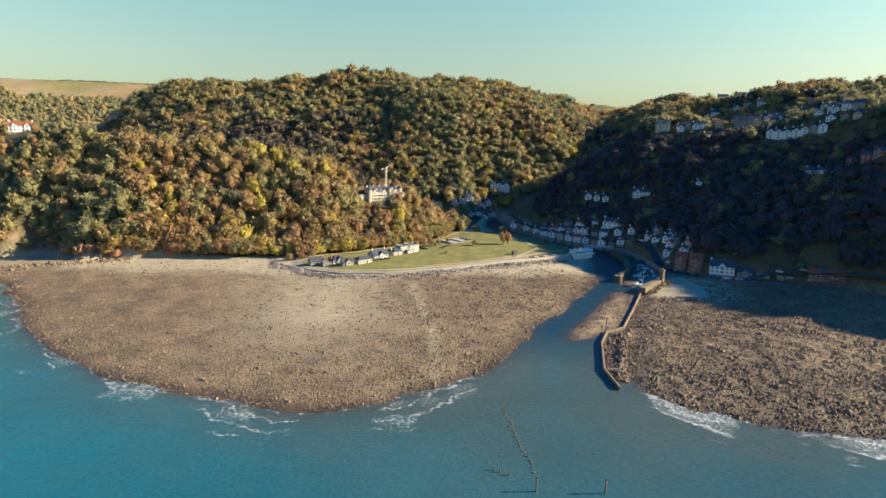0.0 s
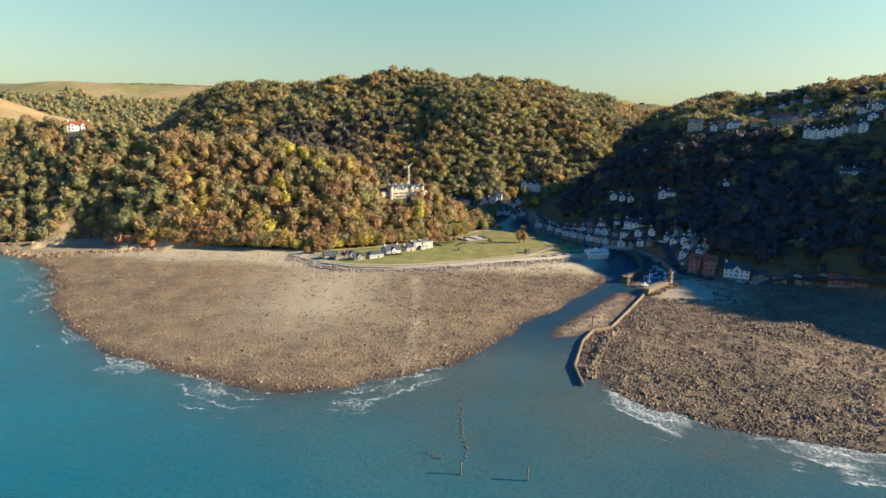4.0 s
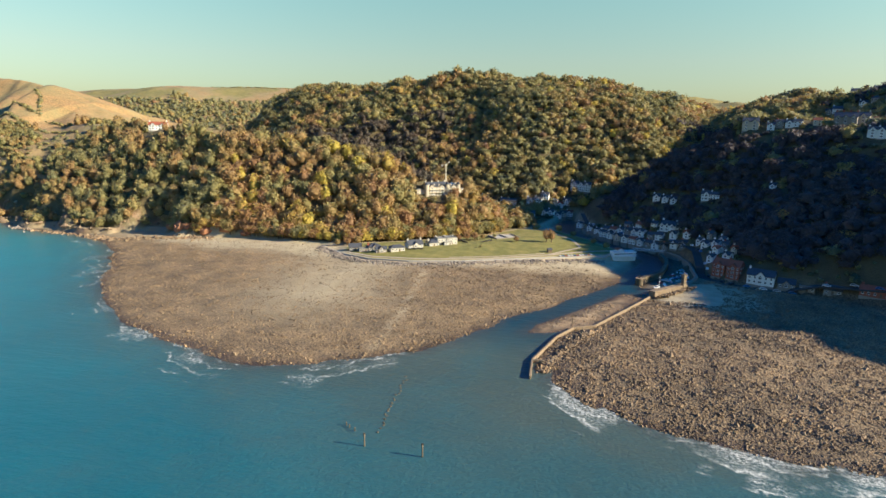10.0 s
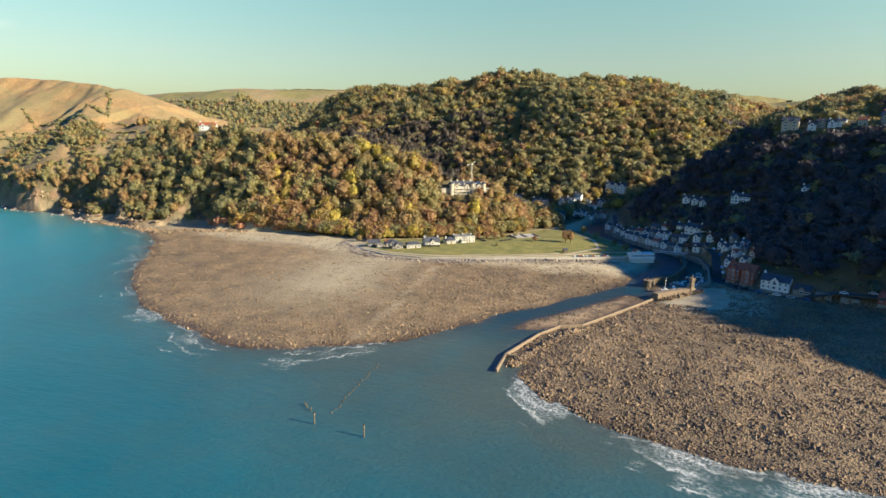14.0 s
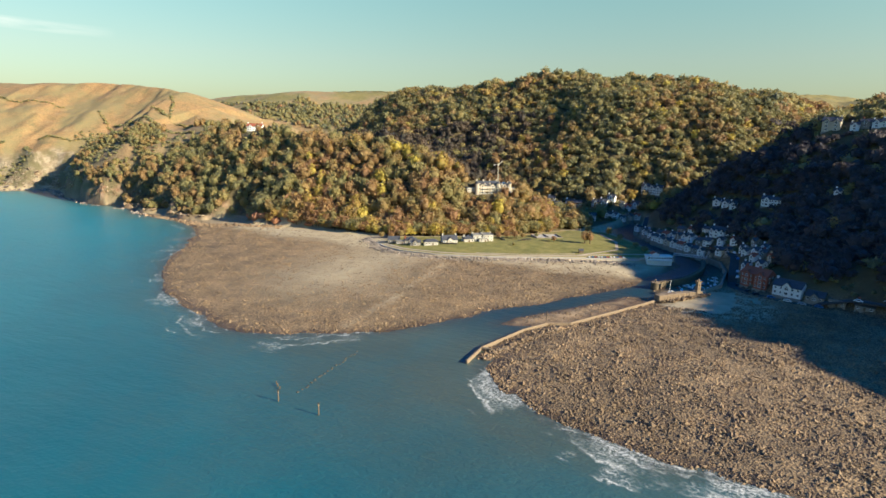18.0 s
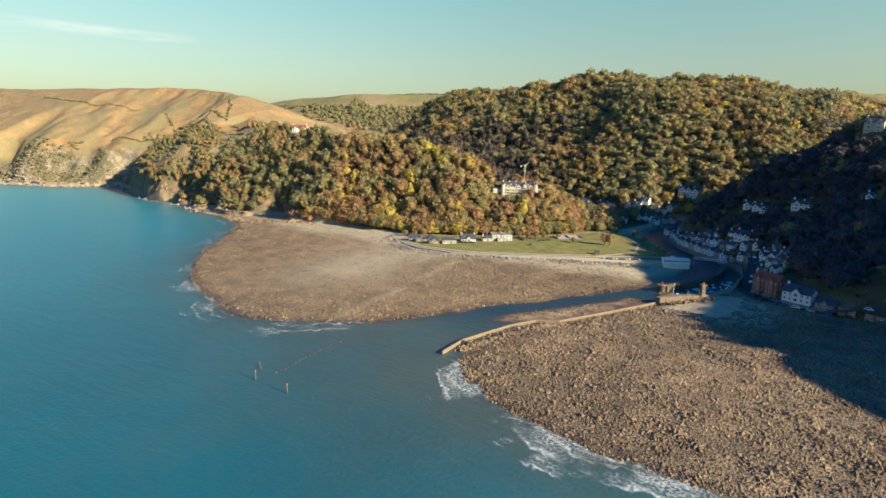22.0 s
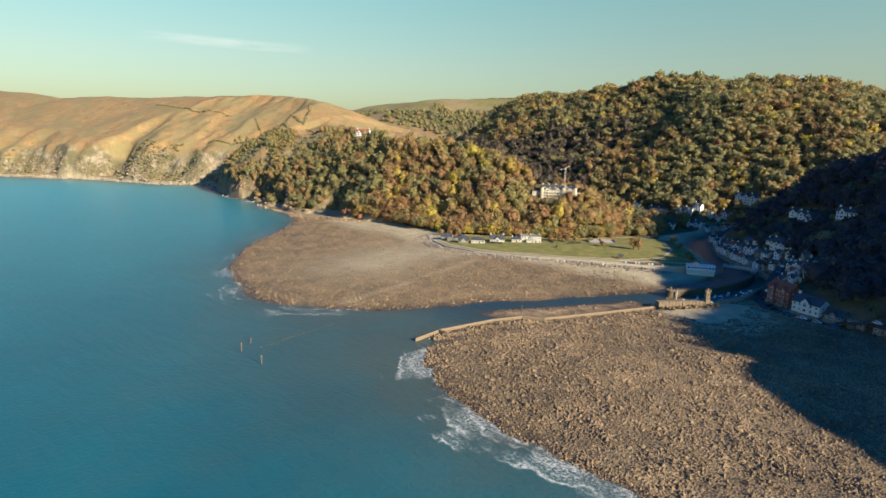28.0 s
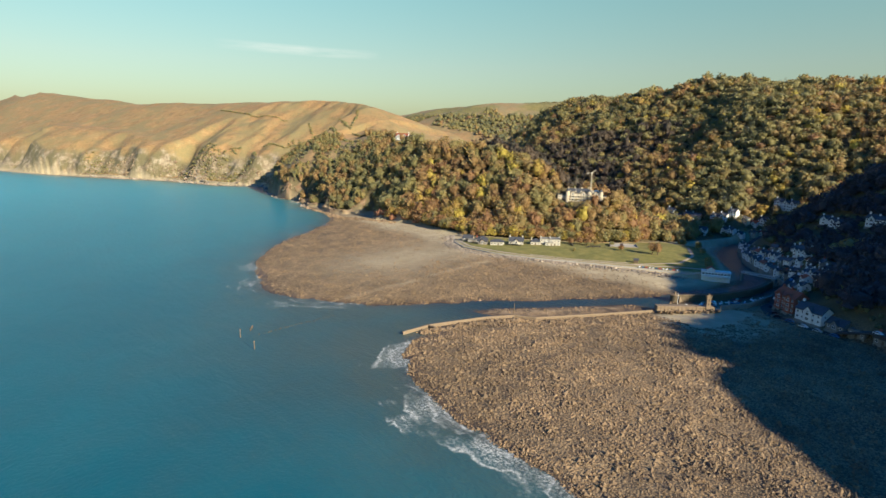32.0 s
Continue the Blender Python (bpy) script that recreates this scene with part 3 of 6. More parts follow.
tagged(ground, "boulder beach, grass seafront and steep wooded coastal hills", "ground", kind="structure")

# ---- sea ----
wx = steps((-4800, -1200, 300), (-1200, -400, 20), (-400, 420, 3), (420, 1200, 60), (1200, 4800, 400))
wy = steps((-4800, -200, 400), (-200, 90, 10), (90, 480, 3), (480, 600, 20), (600, 1000, 100))
WX, WY = np.meshgrid(wx, wy)
ws = shore(WX, WY)
off_ = np.clip((-ws + 3) / 3, 0, 1) * np.clip((254 - WY) / 12, 0, 1) * np.clip((WX + 330) / 40, 0, 1) * np.where((WX > 15) & (WX < 80), 0.3, np.where(WX < 40, 0.80, 1.0))
off_ = np.maximum(off_, 0.7 * (WX < -200) * (WX > -330) * np.clip((420 - WY) / 12, 0, 1))
plume = np.exp(-(np.hypot((WX - 55) / 85, (WY - 185) / 80)) ** 2)
mud_ = np.clip(0.85 * np.exp(np.minimum(ws, 0) / np.where(WX > 90, 34, 26)) + 0.7 * plume, 0, 1)
stream_ = np.clip((WY - 225) / 50, 0, 1) * (WX > 15) * (WX < 175)
# the first attribute grows with distance from the viewpoint, for the painted sky reflection
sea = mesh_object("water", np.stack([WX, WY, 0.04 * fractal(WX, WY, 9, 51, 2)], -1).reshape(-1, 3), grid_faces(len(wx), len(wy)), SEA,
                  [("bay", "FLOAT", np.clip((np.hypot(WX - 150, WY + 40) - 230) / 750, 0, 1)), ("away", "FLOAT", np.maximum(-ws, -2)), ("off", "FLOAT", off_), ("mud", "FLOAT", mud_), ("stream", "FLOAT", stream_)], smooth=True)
tagged(sea, "calm teal sea, cloudy green near the shore, with foam", "sea", kind="structure")

# ---- plan of the buildings ----
# x, y, turn, width, depth, storeys, roof, walls, roofing, front gables, chimneys
def cottages(places, turn, w, d, storeys=2, walls="wwwcwwgww", tiles=5, gables=2):
    """Small houses at the given places, their colours and roofs taken in turn."""
    word = {"w": "white", "c": "cream", "g": "grey", "b": "brick"}
    out = []
    for k, (x, y) in enumerate(places):
        out.append((x, y, turn + ((k * 7 + int(x)) % 5 - 2) * 2.0, w * (0.92 + 0.06 * ((k * 3 + int(y)) % 4)), d, storeys, "hip" if (k * 5 + int(x)) % 9 == 4 else "gable",
                    word[walls[k % len(walls)]], "tile" if k % tiles == tiles - 1 else "slate", int((k + int(y)) % gables == 0), 1))
    return out


RIVERSIDE = (cottages([(76, 566), (86, 549), (93, 535), (101, 530), (107, 523), (113, 517), (119, 510), (124, 505), (129, 500)], -38, 6.4, 6.5)
             + cottages([(98, 523), (104, 515), (110, 508), (116, 501), (122, 495), (128, 489), (134, 483)], -38, 6.6, 5.5, walls="wwcwwwg")
             + cottages([(139, 478), (146, 473), (152, 468), (158, 463), (161, 470), (136, 490), (142, 485), (152, 477), (147, 494), (128, 512), (119, 521)], -42, 6.4, 6.5, walls="wgwgwgwwg")
             + [(139, 503, -36, 6, 6, 2, "gable", "white", "slate", 0, 1), (149, 490, -34, 13, 8, 2, "gable", "white", "slate", 3, 2), (156, 485, -34, 6, 6, 1, "hip", "white", "slate", 0, 0)])
QUAYSIDE = (cottages([(169, 438), (175, 432), (180, 436), (174, 421), (180, 424), (178, 407), (170, 416), (184, 413), (174, 449), (167, 449)], -48, 5.2, 6.0, walls="wwwwgwwcg", tiles=4, gables=1)
            + [(173, 398, -34, 8, 9, 3, "gable", "brick", "tile", 1, 1), (180, 391, -30, 8, 9, 3, "gable", "brick", "tile", 1, 1), (193, 380, -22, 15, 9, 2, "gable", "white", "slate", 1, 1),
               (206, 375, -20, 9, 7, 1, "gable", "grey", "slate", 1, 0), (216, 371, -20, 8, 6, 1, "flat", "grey", "slate", 0, 0),
               (228, 366, -24, 9, 6, 1, "gable", "grey", "slate", 0, 1), (248, 355, -28, 20, 7, 1, "gable", "brick", "tile", 0, 1)])
UPPER_VALLEY = (cottages([(-34, 640), (-11, 634), (-2, 633), (23, 597), (3, 605), (-24, 632)], 8, 8.5, 7, walls="wwcwcw", gables=3)
                + cottages([(19, 631), (27, 631), (34, 636), (43, 641), (50, 648), (57, 652)], -8, 7.6, 7, gables=1)
                + cottages([(36, 616), (43, 615), (50, 619), (55, 636), (61, 642)], -10, 7.0, 7, gables=1)
                + cottages([(64, 667), (71, 666), (78, 664)], -14, 7.6, 7, 3, gables=1)
                + [(4, 622, 4, 18, 7, 1, "gable", "cream", "slate", 0, 1)])
HILLSIDE = (cottages([(142, 546), (149, 541), (155, 534)], -14, 6.2, 7) + cottages([(179, 518), (185, 514)], -20, 7.5, 7) + cottages([(221, 490)], -24, 4.5, 6)
            + cottages([(291, 453), (298, 450)], -32, 7, 7) + cottages([(310, 436), (316, 430), (321, 424)], -38, 7, 8, 3, walls="b"))
CLIFFTOP = ([(219, 579, -14, 13, 9, 3, "gable", "cream", "slate", 2, 2), (286, 556, -24, 16, 11, 3, "gable", "grey", "slate", 3, 4), (300, 560, -24, 9, 9, 3, "gable", "cream", "slate", 1, 2)]
            + cottages([(234, 572), (241, 573), (248, 570), (254, 568), (268, 565)], -18, 7, 7, walls="wgwwc")
            + cottages([(293, 519), (298, 515), (303, 511), (307, 505), (311, 500), (316, 496), (321, 492)], -30, 6.4, 7, 3, gables=1, walls="wwwwwgw")
            + cottages([(320, 704), (326, 700), (342, 682), (349, 672), (354, 653), (377, 601)], -20, 8, 7, walls="gwwgw")
            + cottages([(338, 606), (343, 602), (340, 590), (354, 596), (358, 587), (345, 558), (350, 550), (354, 541), (361, 536), (314, 582), (326, 574)], -26, 8, 7, walls="wgwwwwgwc")
            + cottages([(337, 502), (342, 496), (347, 489), (330, 497), (336, 488), (341, 481), (334, 520), (340, 512)], -32, 7, 7, walls="wwgwgcw")
            + [(366, 770, -20, 12, 8, 2, "gable", "white", "slate", 0, 1), (384, 760, -20, 11, 8, 2, "gable", "white", "slate", 0, 1)])
SEAFRONT = [
    (-84, 387, 30, 9, 6, 1, "gable", "grey", "slate", 0, 0), (-76, 384, 32, 7, 5, 1, "flat", "grey", "slate", 0, 0),
    (-70, 390, 36, 10, 8, 1, "hip", "grey", "slate", 1, 1), (-62, 384, 34, 8, 4, 1, "gable", "grey", "slate", 1, 0), (-52, 391, 38, 11, 6, 1, "hip", "ivory", "slate", 0, 0),
    (-43, 405, 42, 12, 8, 1, "gable", "ivory", "slate", 1, 2), (-32, 417, 42, 8, 8, 1, "hip", "ivory", "slate", 0, 1), (-27, 423, 42, 8, 7, 2, "flat", "ivory", "slate", 0, 1),
    (-21, 429, 42, 9, 9, 2, "flat", "ivory", "slate", 0, 2), (-21, 422, 42, 7, 4, 1, "flat", "ivory", "slate", 0, 0)]
HOTEL = [(-66, 492, 38, 9, 8, 2, "flat", "cream", "slate", 0, 0), (-54.5, 501, 38, 20, 10, 3, "gable", "cream", "slate", 2, 4),
         (-41.5, 511, 38, 10, 10, 3, "hip", "cream", "slate", 1, 2), (-35, 513, 38, 7, 7, 2, "flat", "cream", "slate", 0, 0)]
FARMHOUSE = [(-364, 515, 30, 18, 8, 2, "gable", "white", "tile", 2, 2), (-344, 523, 30, 6, 6, 1, "gable", "white", "tile", 0, 1)]


ALL_HOUSES = RIVERSIDE + QUAYSIDE + UPPER_VALLEY + HILLSIDE + CLIFFTOP + SEAFRONT + HOTEL + FARMHOUSE
CLEAR = [(h[0], h[1], h[3] * 0.5 + 2.5) for h in ALL_HOUSES]
# open ground in front of the houses, towards the sea
CLEAR += [(h[0] + 9 * math.sin(radians(h[2])), h[1] - 9 * math.cos(radians(h[2])), h[3] * 0.24 + 1.0) for h in HILLSIDE + CLIFFTOP + FARMHOUSE]
CLEAR += [(-352, 500, 10), (-362, 503, 9), (-344, 508, 9)]
# trees are kept low in front of these, at x, y and within a radius
LOW = [(h[0] + 13 * math.sin(radians(h[2])), h[1] - 13 * math.cos(radians(h[2])), max(11, h[3] * 0.55)) for h in CLIFFTOP + HOTEL + HILLSIDE + FARMHOUSE + QUAYSIDE]

LOW += [(h[0] + 11, h[1] + 1, 9) for h in CLIFFTOP]

# ---- trees ----
def dome(fine):
    """Corners and faces of a ball without its underside."""
    ball = bmesh.new()
    bmesh.ops.create_icosphere(ball, subdivisions=fine, radius=1)
    corners = np.array([v.co[:] for v in ball.verts])
    faces = np.array([[v.index for v in f.verts] for f in ball.faces if f.calc_center_median().z > -0.62])
    ball.free()
    return corners, faces


DOMES = {1: dome(1), 2: dome(2)}


def crown_shape(rng, lobes, cards, tall=1.0, leaf=0.17, cone=False, core=2):
    """A crown about 1 m in radius, its foot at z = 0: a lobed, uneven mass under a coat of loose leaf sprays."""
    ways = rng.normal(0, 1, (lobes, 3)) + (0, 0, 0.35)
    ways /= np.linalg.norm(ways, axis=1)[:, None]
    strength = rng.uniform(0.16, 0.46, lobes)

    def swell(d):
        """How far the crown reaches in the directions d."""
        near = np.clip((d @ ways.T - 0.55) / 0.45, 0, 1) ** 1.4
        return 0.70 + (near * strength).max(1)

    def stand(p):
        """From the round crown to its stand above the ground."""
        z = p[:, 2:3]
        if cone:
            return np.concatenate([p[:, :2] * (0.92 - 0.55 * np.clip(z, -1, 1)), (z + 0.8) * 1.25], 1)
        return np.concatenate([p[:, :2] * (1 + 0.14 * np.clip(z, -1, 0.6)), (z + 0.72) * 0.86 * tall], 1)
    ball, faces = DOMES[core]
    v = ball * swell(ball)[:, None] * rng.uniform(0.70, 0.98, (len(ball), 1)) * (1.0 if core == 2 else 1.08)
    verts, tris = [stand(v)], [faces]
    d = rng.normal(0, 1, (cards, 3))
    d /= np.linalg.norm(d, axis=1)[:, None]
    d[:, 2] = np.where(d[:, 2] < -0.45, -d[:, 2], d[:, 2])
    c = stand(d * (swell(d) * rng.uniform(0.80, 1.14, cards))[:, None])
    sprays = c[:, None, :] + rng.normal(0, 1, (cards, 3, 3)) * leaf * rng.uniform(0.55, 1.15, (cards, 1, 1))
    verts.append(sprays.reshape(-1, 3))
    tris.append(np.arange(cards * 3).reshape(-1, 3) + len(v))
    return np.concatenate(verts), np.concatenate(tris)


def plant(name, shapes, places, mat, label, category):
    """One mesh of many crowns. places: rows of x, y, z, radius, height factor, turn, tint, shape."""
    vs, fs, tints, at = [], [], [], 0
    for k, (sv, sf) in enumerate(shapes):
        rows = places[places[:, 7].astype(int) == k]
        if not len(rows):
            continue
        c, s = np.cos(rows[:, 5]), np.sin(rows[:, 5])
        x = sv[None, :, 0] * c[:, None] - sv[None, :, 1] * s[:, None]
        y = sv[None, :, 0] * s[:, None] + sv[None, :, 1] * c[:, None]
        v = np.stack([x * rows[:, 3:4] + rows[:, 0:1], y * rows[:, 3:4] + rows[:, 1:2], sv[None, :, 2] * (rows[:, 3] * rows[:, 4])[:, None] + rows[:, 2:3]], -1)
        vs.append(v.reshape(-1, 3))
        fs.append((sf[None] + (np.arange(len(rows)) * len(sv))[:, None, None]).reshape(-1, 3) + at)
        tints.append(np.repeat(rows[:, 6], len(sv)))
        at += v.shape[0] * v.shape[1]
    ob = mesh_object(name, np.concatenate(vs), np.concatenate(fs), mat, [("tint", "FLOAT", np.concatenate(tints))], smooth=True)
    return tagged(ob, label, category, kind="stuff")


def scatter(rng, x0, x1, y0, y1, step):
    nx, ny = int((x1 - x0) / step), int((y1 - y0) / step)
    px, py = np.meshgrid(x0 + (np.arange(nx) + 0.5) * step, y0 + (np.arange(ny) + 0.5) * step)
    px[1::2] += step / 2
    return (px + rng.uniform(-0.42, 0.42, px.shape) * step).ravel(), (py + rng.uniform(-0.42, 0.42, py.shape) * step).ravel()


def clearing(x, y):
    """Open ground kept for houses, roads and the hotel, 0 where nothing grows."""
    keep = np.ones(np.shape(x), bool)
    for cx, cy, r in CLEAR:
        keep &= np.hypot(x - cx, y - cy) > r
    return keep


def kept_low(x, y):
    out = np.ones(np.shape(x))
    for cx, cy, r in LOW:
        out = np.where(np.hypot(x - cx, y - cy) < r, 0.42 if cx < -300 else 0.6, out)
    return out


def rows_for(rng, x, y, size, spread, tint, kinds, sink=0.6, tall=(0.9, 1.25)):
    z = land(x, y) - sink
    n = len(x)
    return np.stack([x, y, z, rng.uniform(size * (1 - spread), size * (1 + spread), n) * kept_low(x, y), rng.uniform(*tall, n), rng.uniform(0, 6.28, n), np.clip(tint, 0, 1), rng.integers(0, kinds, n)], 1)


rng = np.random.default_rng(4)
near_shapes = [crown_shape(rng, 9, 170, rng.uniform(0.9, 1.5), 0.17) for k in range(8)]
far_shapes = [crown_shape(rng, 7, 96, rng.uniform(0.9, 1.4), 0.19, core=1) for k in range(8)]
small_shapes = [crown_shape(rng, 4, 34, 1.0, 0.22, core=1) for k in range(5)]
cone_shapes = [crown_shape(rng, 7, 110, leaf=0.16, cone=k == 0) for k in range(4)]

# the hill behind the seafront
x, y = scatter(rng, -370, 30, 392, 640, 6.6)
x2, y2 = scatter(rng, -740, -366, 392, 640, 5.0)
x, y = np.concatenate([x, x2]), np.concatenate([y, y2])
steepness = np.hypot(land(x, y + 3) - land(x, y - 3), land(x + 3, y) - land(x - 3, y)) / 6
ok = (wooded(x, y) > rng.uniform(0.3, 0.9, len(x))) & clearing(x, y) & ((steepness < 1.9 + 0.6 * fractal(x, y, 40, 13, 2)) | (land(x, y) > np.where(x > -590, 13, 34) + 9 * fractal(x, y, 25, 15, 2)))
ok &= (x > -440) | (land(x, y) < 42) | (fractal(x, y, 30, 19, 2) > 0.05)
x, y = x[ok], y[ok]
hue = 0.47 + 0.20 * fractal(x, y, 42, 91, 3) + rng.normal(0, 0.11, len(x)) + np.where(rng.uniform(0, 1, len(x)) < 0.09, 0.38, 0)
hue = np.where(x < -240, np.clip(hue, 0.2, 0.60), hue)
low = np.interp(x, [-720, -600, -420, -366, -300], [0.42, 0.48, 0.66, 0.74, 1.0]) * np.where(np.hypot(x + 342, y - 504) < 36, 0.62, 1.0)
dark = (fractal(x, y, 70, 17, 2) + np.where((y > 500) & (x > -330) & (x < -60), 0.9, -0.9)) > 0.25
rows = rows_for(rng, x[~dark], y[~dark], 4.9, 0.46, hue[~dark], 8)
rows[:, 3] *= low[~dark]
plant("wood_on_headland", near_shapes, rows, AUTUMN, "dense autumn wood in orange, olive and yellow on the headland", "wood")
rows = rows_for(rng, x[dark], y[dark], 5.2, 0.3, rng.uniform(0, 1, dark.sum()), 4, tall=(0.9, 1.3))
rows[:, 3] *= low[dark]
plant("conifers_on_headland", cone_shapes, rows, CONIFER, "dark conifers among the headland wood", "conifers")

# the great hill
x, y = scatter(rng, -520, 330, 640, 985, 7.0)
ok = (wooded(x, y) > 0.5) & clearing(x, y) & (land(x, y) > 12) & (y < np.interp(x, [-470, -345, -200, -57, 60, 125, 220], [1010, 930, 908, 900, 872, 872, 980]))
x, y = x[ok], y[ok]
hue = 0.42 + 0.17 * fractal(x, y, 80, 93, 3) + rng.normal(0, 0.09, len(x)) + np.where(rng.uniform(0, 1, len(x)) < 0.10, 0.42, 0)
rows = rows_for(rng, x, y, 5.2, 0.32, hue, 8, sink=1.6, tall=(0.8, 1.2))
t = rng.uniform(0, 1, 26)
lone = rows_for(rng, -150 + 260 * t, np.interp(-150 + 260 * t, [-200, -57, 60, 125], [888, 878, 848, 848]) + rng.normal(0, 4, 26), 6.2, 0.3, np.full(26, 0.35), 6)
rows = np.concatenate([rows, lone])
pines = (rows[:, 0] > -390) & (rows[:, 0] < -110) & (rows[:, 1] < 800) & (fractal(rows[:, 0], rows[:, 1], 60, 29, 2) + np.clip((790 - rows[:, 1]) / 60, -0.6, 0.6) > 0.1) & (rng.uniform(0, 1, len(rows)) < 0.68)
plant("pines_below_great_hill", cone_shapes, np.concatenate([rows[pines, :7], rng.integers(0, 4, (pines.sum(), 1))], 1), CONIFER, "dark brown pines at the foot of the great hill", "conifers")
rows = rows[~pines]
plant("wood_on_great_hill", far_shapes, rows, AUTUMN, "mixed olive and yellow autumn wood covering the great hill", "wood")

# the shaded hill below the upper village
x, y = scatter(rng, 96, 460, 300, 860, 7.0)
ok = (wooded(x, y) > 0.5) & clearing(x, y) & (land(x, y) > np.where(x > 262, 8, 15)) & ((y < 600) | (x > 180))
x, y = x[ok], y[ok]
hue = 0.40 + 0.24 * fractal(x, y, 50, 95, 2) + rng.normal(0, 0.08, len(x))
# below the sunlit top most trees take the foliage with shade painted in
shade_toned = 0.4 * fractal(x, y, 34, 55, 3) + rng.normal(0, 0.5, len(x)) - np.clip((land(x, y) - 92) / 14, 0, 1) * 1.5 > -0.75
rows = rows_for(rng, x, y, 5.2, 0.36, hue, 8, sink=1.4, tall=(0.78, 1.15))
plant("wood_on_shaded_hill", far_shapes, rows[~shade_toned], AUTUMN, "shaded autumn wood on the hill below the upper village", "wood")
plant("bare_wood_on_shaded_hill", far_shapes, rows[shade_toned], SHADED_TWIGS, "nearly leafless brown trees darkened to paint in the hillside shade", "wood")

# woods on the hills behind
x, y = scatter(rng, -1150, -330, 1000, 1360, 11)
ok = (fractal(x, y, 120, 101, 2) + np.where(land(x, y) < 150, 0.45, -0.8) > 0) & (rng.uniform(0, 1, len(x)) < 0.9)
x, y = x[ok], y[ok]
plant("far_woods", small_shapes, rows_for(rng, x, y, 5.2, 0.35, 0.3 + rng.normal(0, 0.12, len(x)), 5), AUTUMN, "far olive green woods on the hills behind", "wood")

# hedges and gorse on the moor
hx, hy = [], []
for line in ([(-734, 581), (-690, 572), (-640, 562), (-580, 552), (-519, 545), (-470, 556), (-440, 570)], [(-655, 640), (-640, 612), (-600, 585), (-570, 556)],
             [(-1100, 523), (-1030, 528), (-960, 537), (-905, 560), (-861, 574)], [(-786, 587), (-700, 560), (-566, 524), (-520, 518), (-471, 515)], [(-800, 500), (-760, 520), (-720, 560)], [(330, 860), (420, 800), (520, 780)], [(-900, 1330), (-760, 1340), (-640, 1380)], [(300, 1180), (380, 1130), (470, 1090)]):
    for (ax, ay), (bx, by) in zip(line, line[1:]):
        n = int(math.hypot(bx - ax, by - ay) / 2.2)
        t = (np.arange(n) + rng.uniform(0, 1, n)) / max(1, n)
        hx.append(ax + (bx - ax) * t + rng.normal(0, 0.8, n))
        hy.append(ay + (by - ay) * t + rng.normal(0, 0.8, n))
x, y = np.concatenate(hx), np.concatenate(hy)
gx1, gy1 = rng.uniform(-1300, -470, 16000), rng.uniform(230, 640, 16000)
thick = (fractal(gx1, gy1, 80, 103, 3) + 0.35 * (gx1 > -800) - np.clip((land(gx1, gy1) - 72) / 35, 0, 1) * 1.5 > 0.10) & (edge_distance(gx1, gy1, COAST) > 6)
x, y = np.concatenate([x, gx1[thick]]), np.concatenate([y, gy1[thick]])
plant("moor_scrub", small_shapes, rows_for(rng, x, y, 2.4, 0.62, rng.uniform(0.14, 0.50, len(x)), 5, tall=(0.45, 0.85)), AUTUMN, "dark green hedges and gorse scrub on the moor", "scrub")

# garden shrubs among the houses
x, y = [], []
for cx, cy, r in CLEAR[:len(ALL_HOUSES)]:
    n = 10
    a, d = rng.uniform(0, 6.28, n), rng.uniform(0.75, 1.5, n) * r
    x.append(cx + d * np.cos(a))
    y.append(cy + d * np.sin(a))
x, y = np.concatenate(x), np.concatenate(y)
ok = (edge_distance(x, y, LAWN) < 3) & (edge_distance(x, y, COAST) > 5)
for hx_, hy_, turn_, w_, d_ in [h[:5] for h in ALL_HOUSES]:
    a = radians(turn_)
    u, v = (x - hx_) * math.cos(a) + (y - hy_) * math.sin(a), -(x - hx_) * math.sin(a) + (y - hy_) * math.cos(a)
    ok &= (np.abs(u) > w_ / 2 + 1.5) | (np.abs(v) > d_ / 2 + 2)
x, y = x[ok], y[ok]
plant("garden_shrubs", far_shapes, rows_for(rng, x, y, 1.9, 0.5, rng.uniform(0.0, 0.4, len(x)), 6), AUTUMN, "small garden shrubs between the village houses", "shrubs")

# ---- buildings ----
def part(name, bm, mat, parent=None, label=""):
    """Links a bmesh as one mesh object under a thing or a part."""
    me = bpy.data.meshes.new(name)
    bm.normal_update()
    bm.to_mesh(me)
    bm.free()
    me.materials.append(mat)
    ob = new(name, me)
    ob.parent = parent
    return tagged(ob, label)


def empty(name, m, label="", category="", group=""):
    ob = new(name)
    ob.empty_display_size = 0.5
    ob.matrix_basis = m
    return tagged(ob, label, category, group)


def box(bm, x0, x1, y0, y1, z0, z1, taper=0.0):
    v = [bm.verts.new((x, y, z)) for z, t in ((z0, 0), (z1, taper)) for x, y in ((x0 + t, y0 + t), (x1 - t, y0 + t), (x1 - t, y1 - t), (x0 + t, y1 - t))]
    for f in ((3, 2, 1, 0), (4, 5, 6, 7), (0, 1, 5, 4), (1, 2, 6, 5), (2, 3, 7, 6), (3, 0, 4, 7)):
        bm.faces.new([v[k] for k in f])


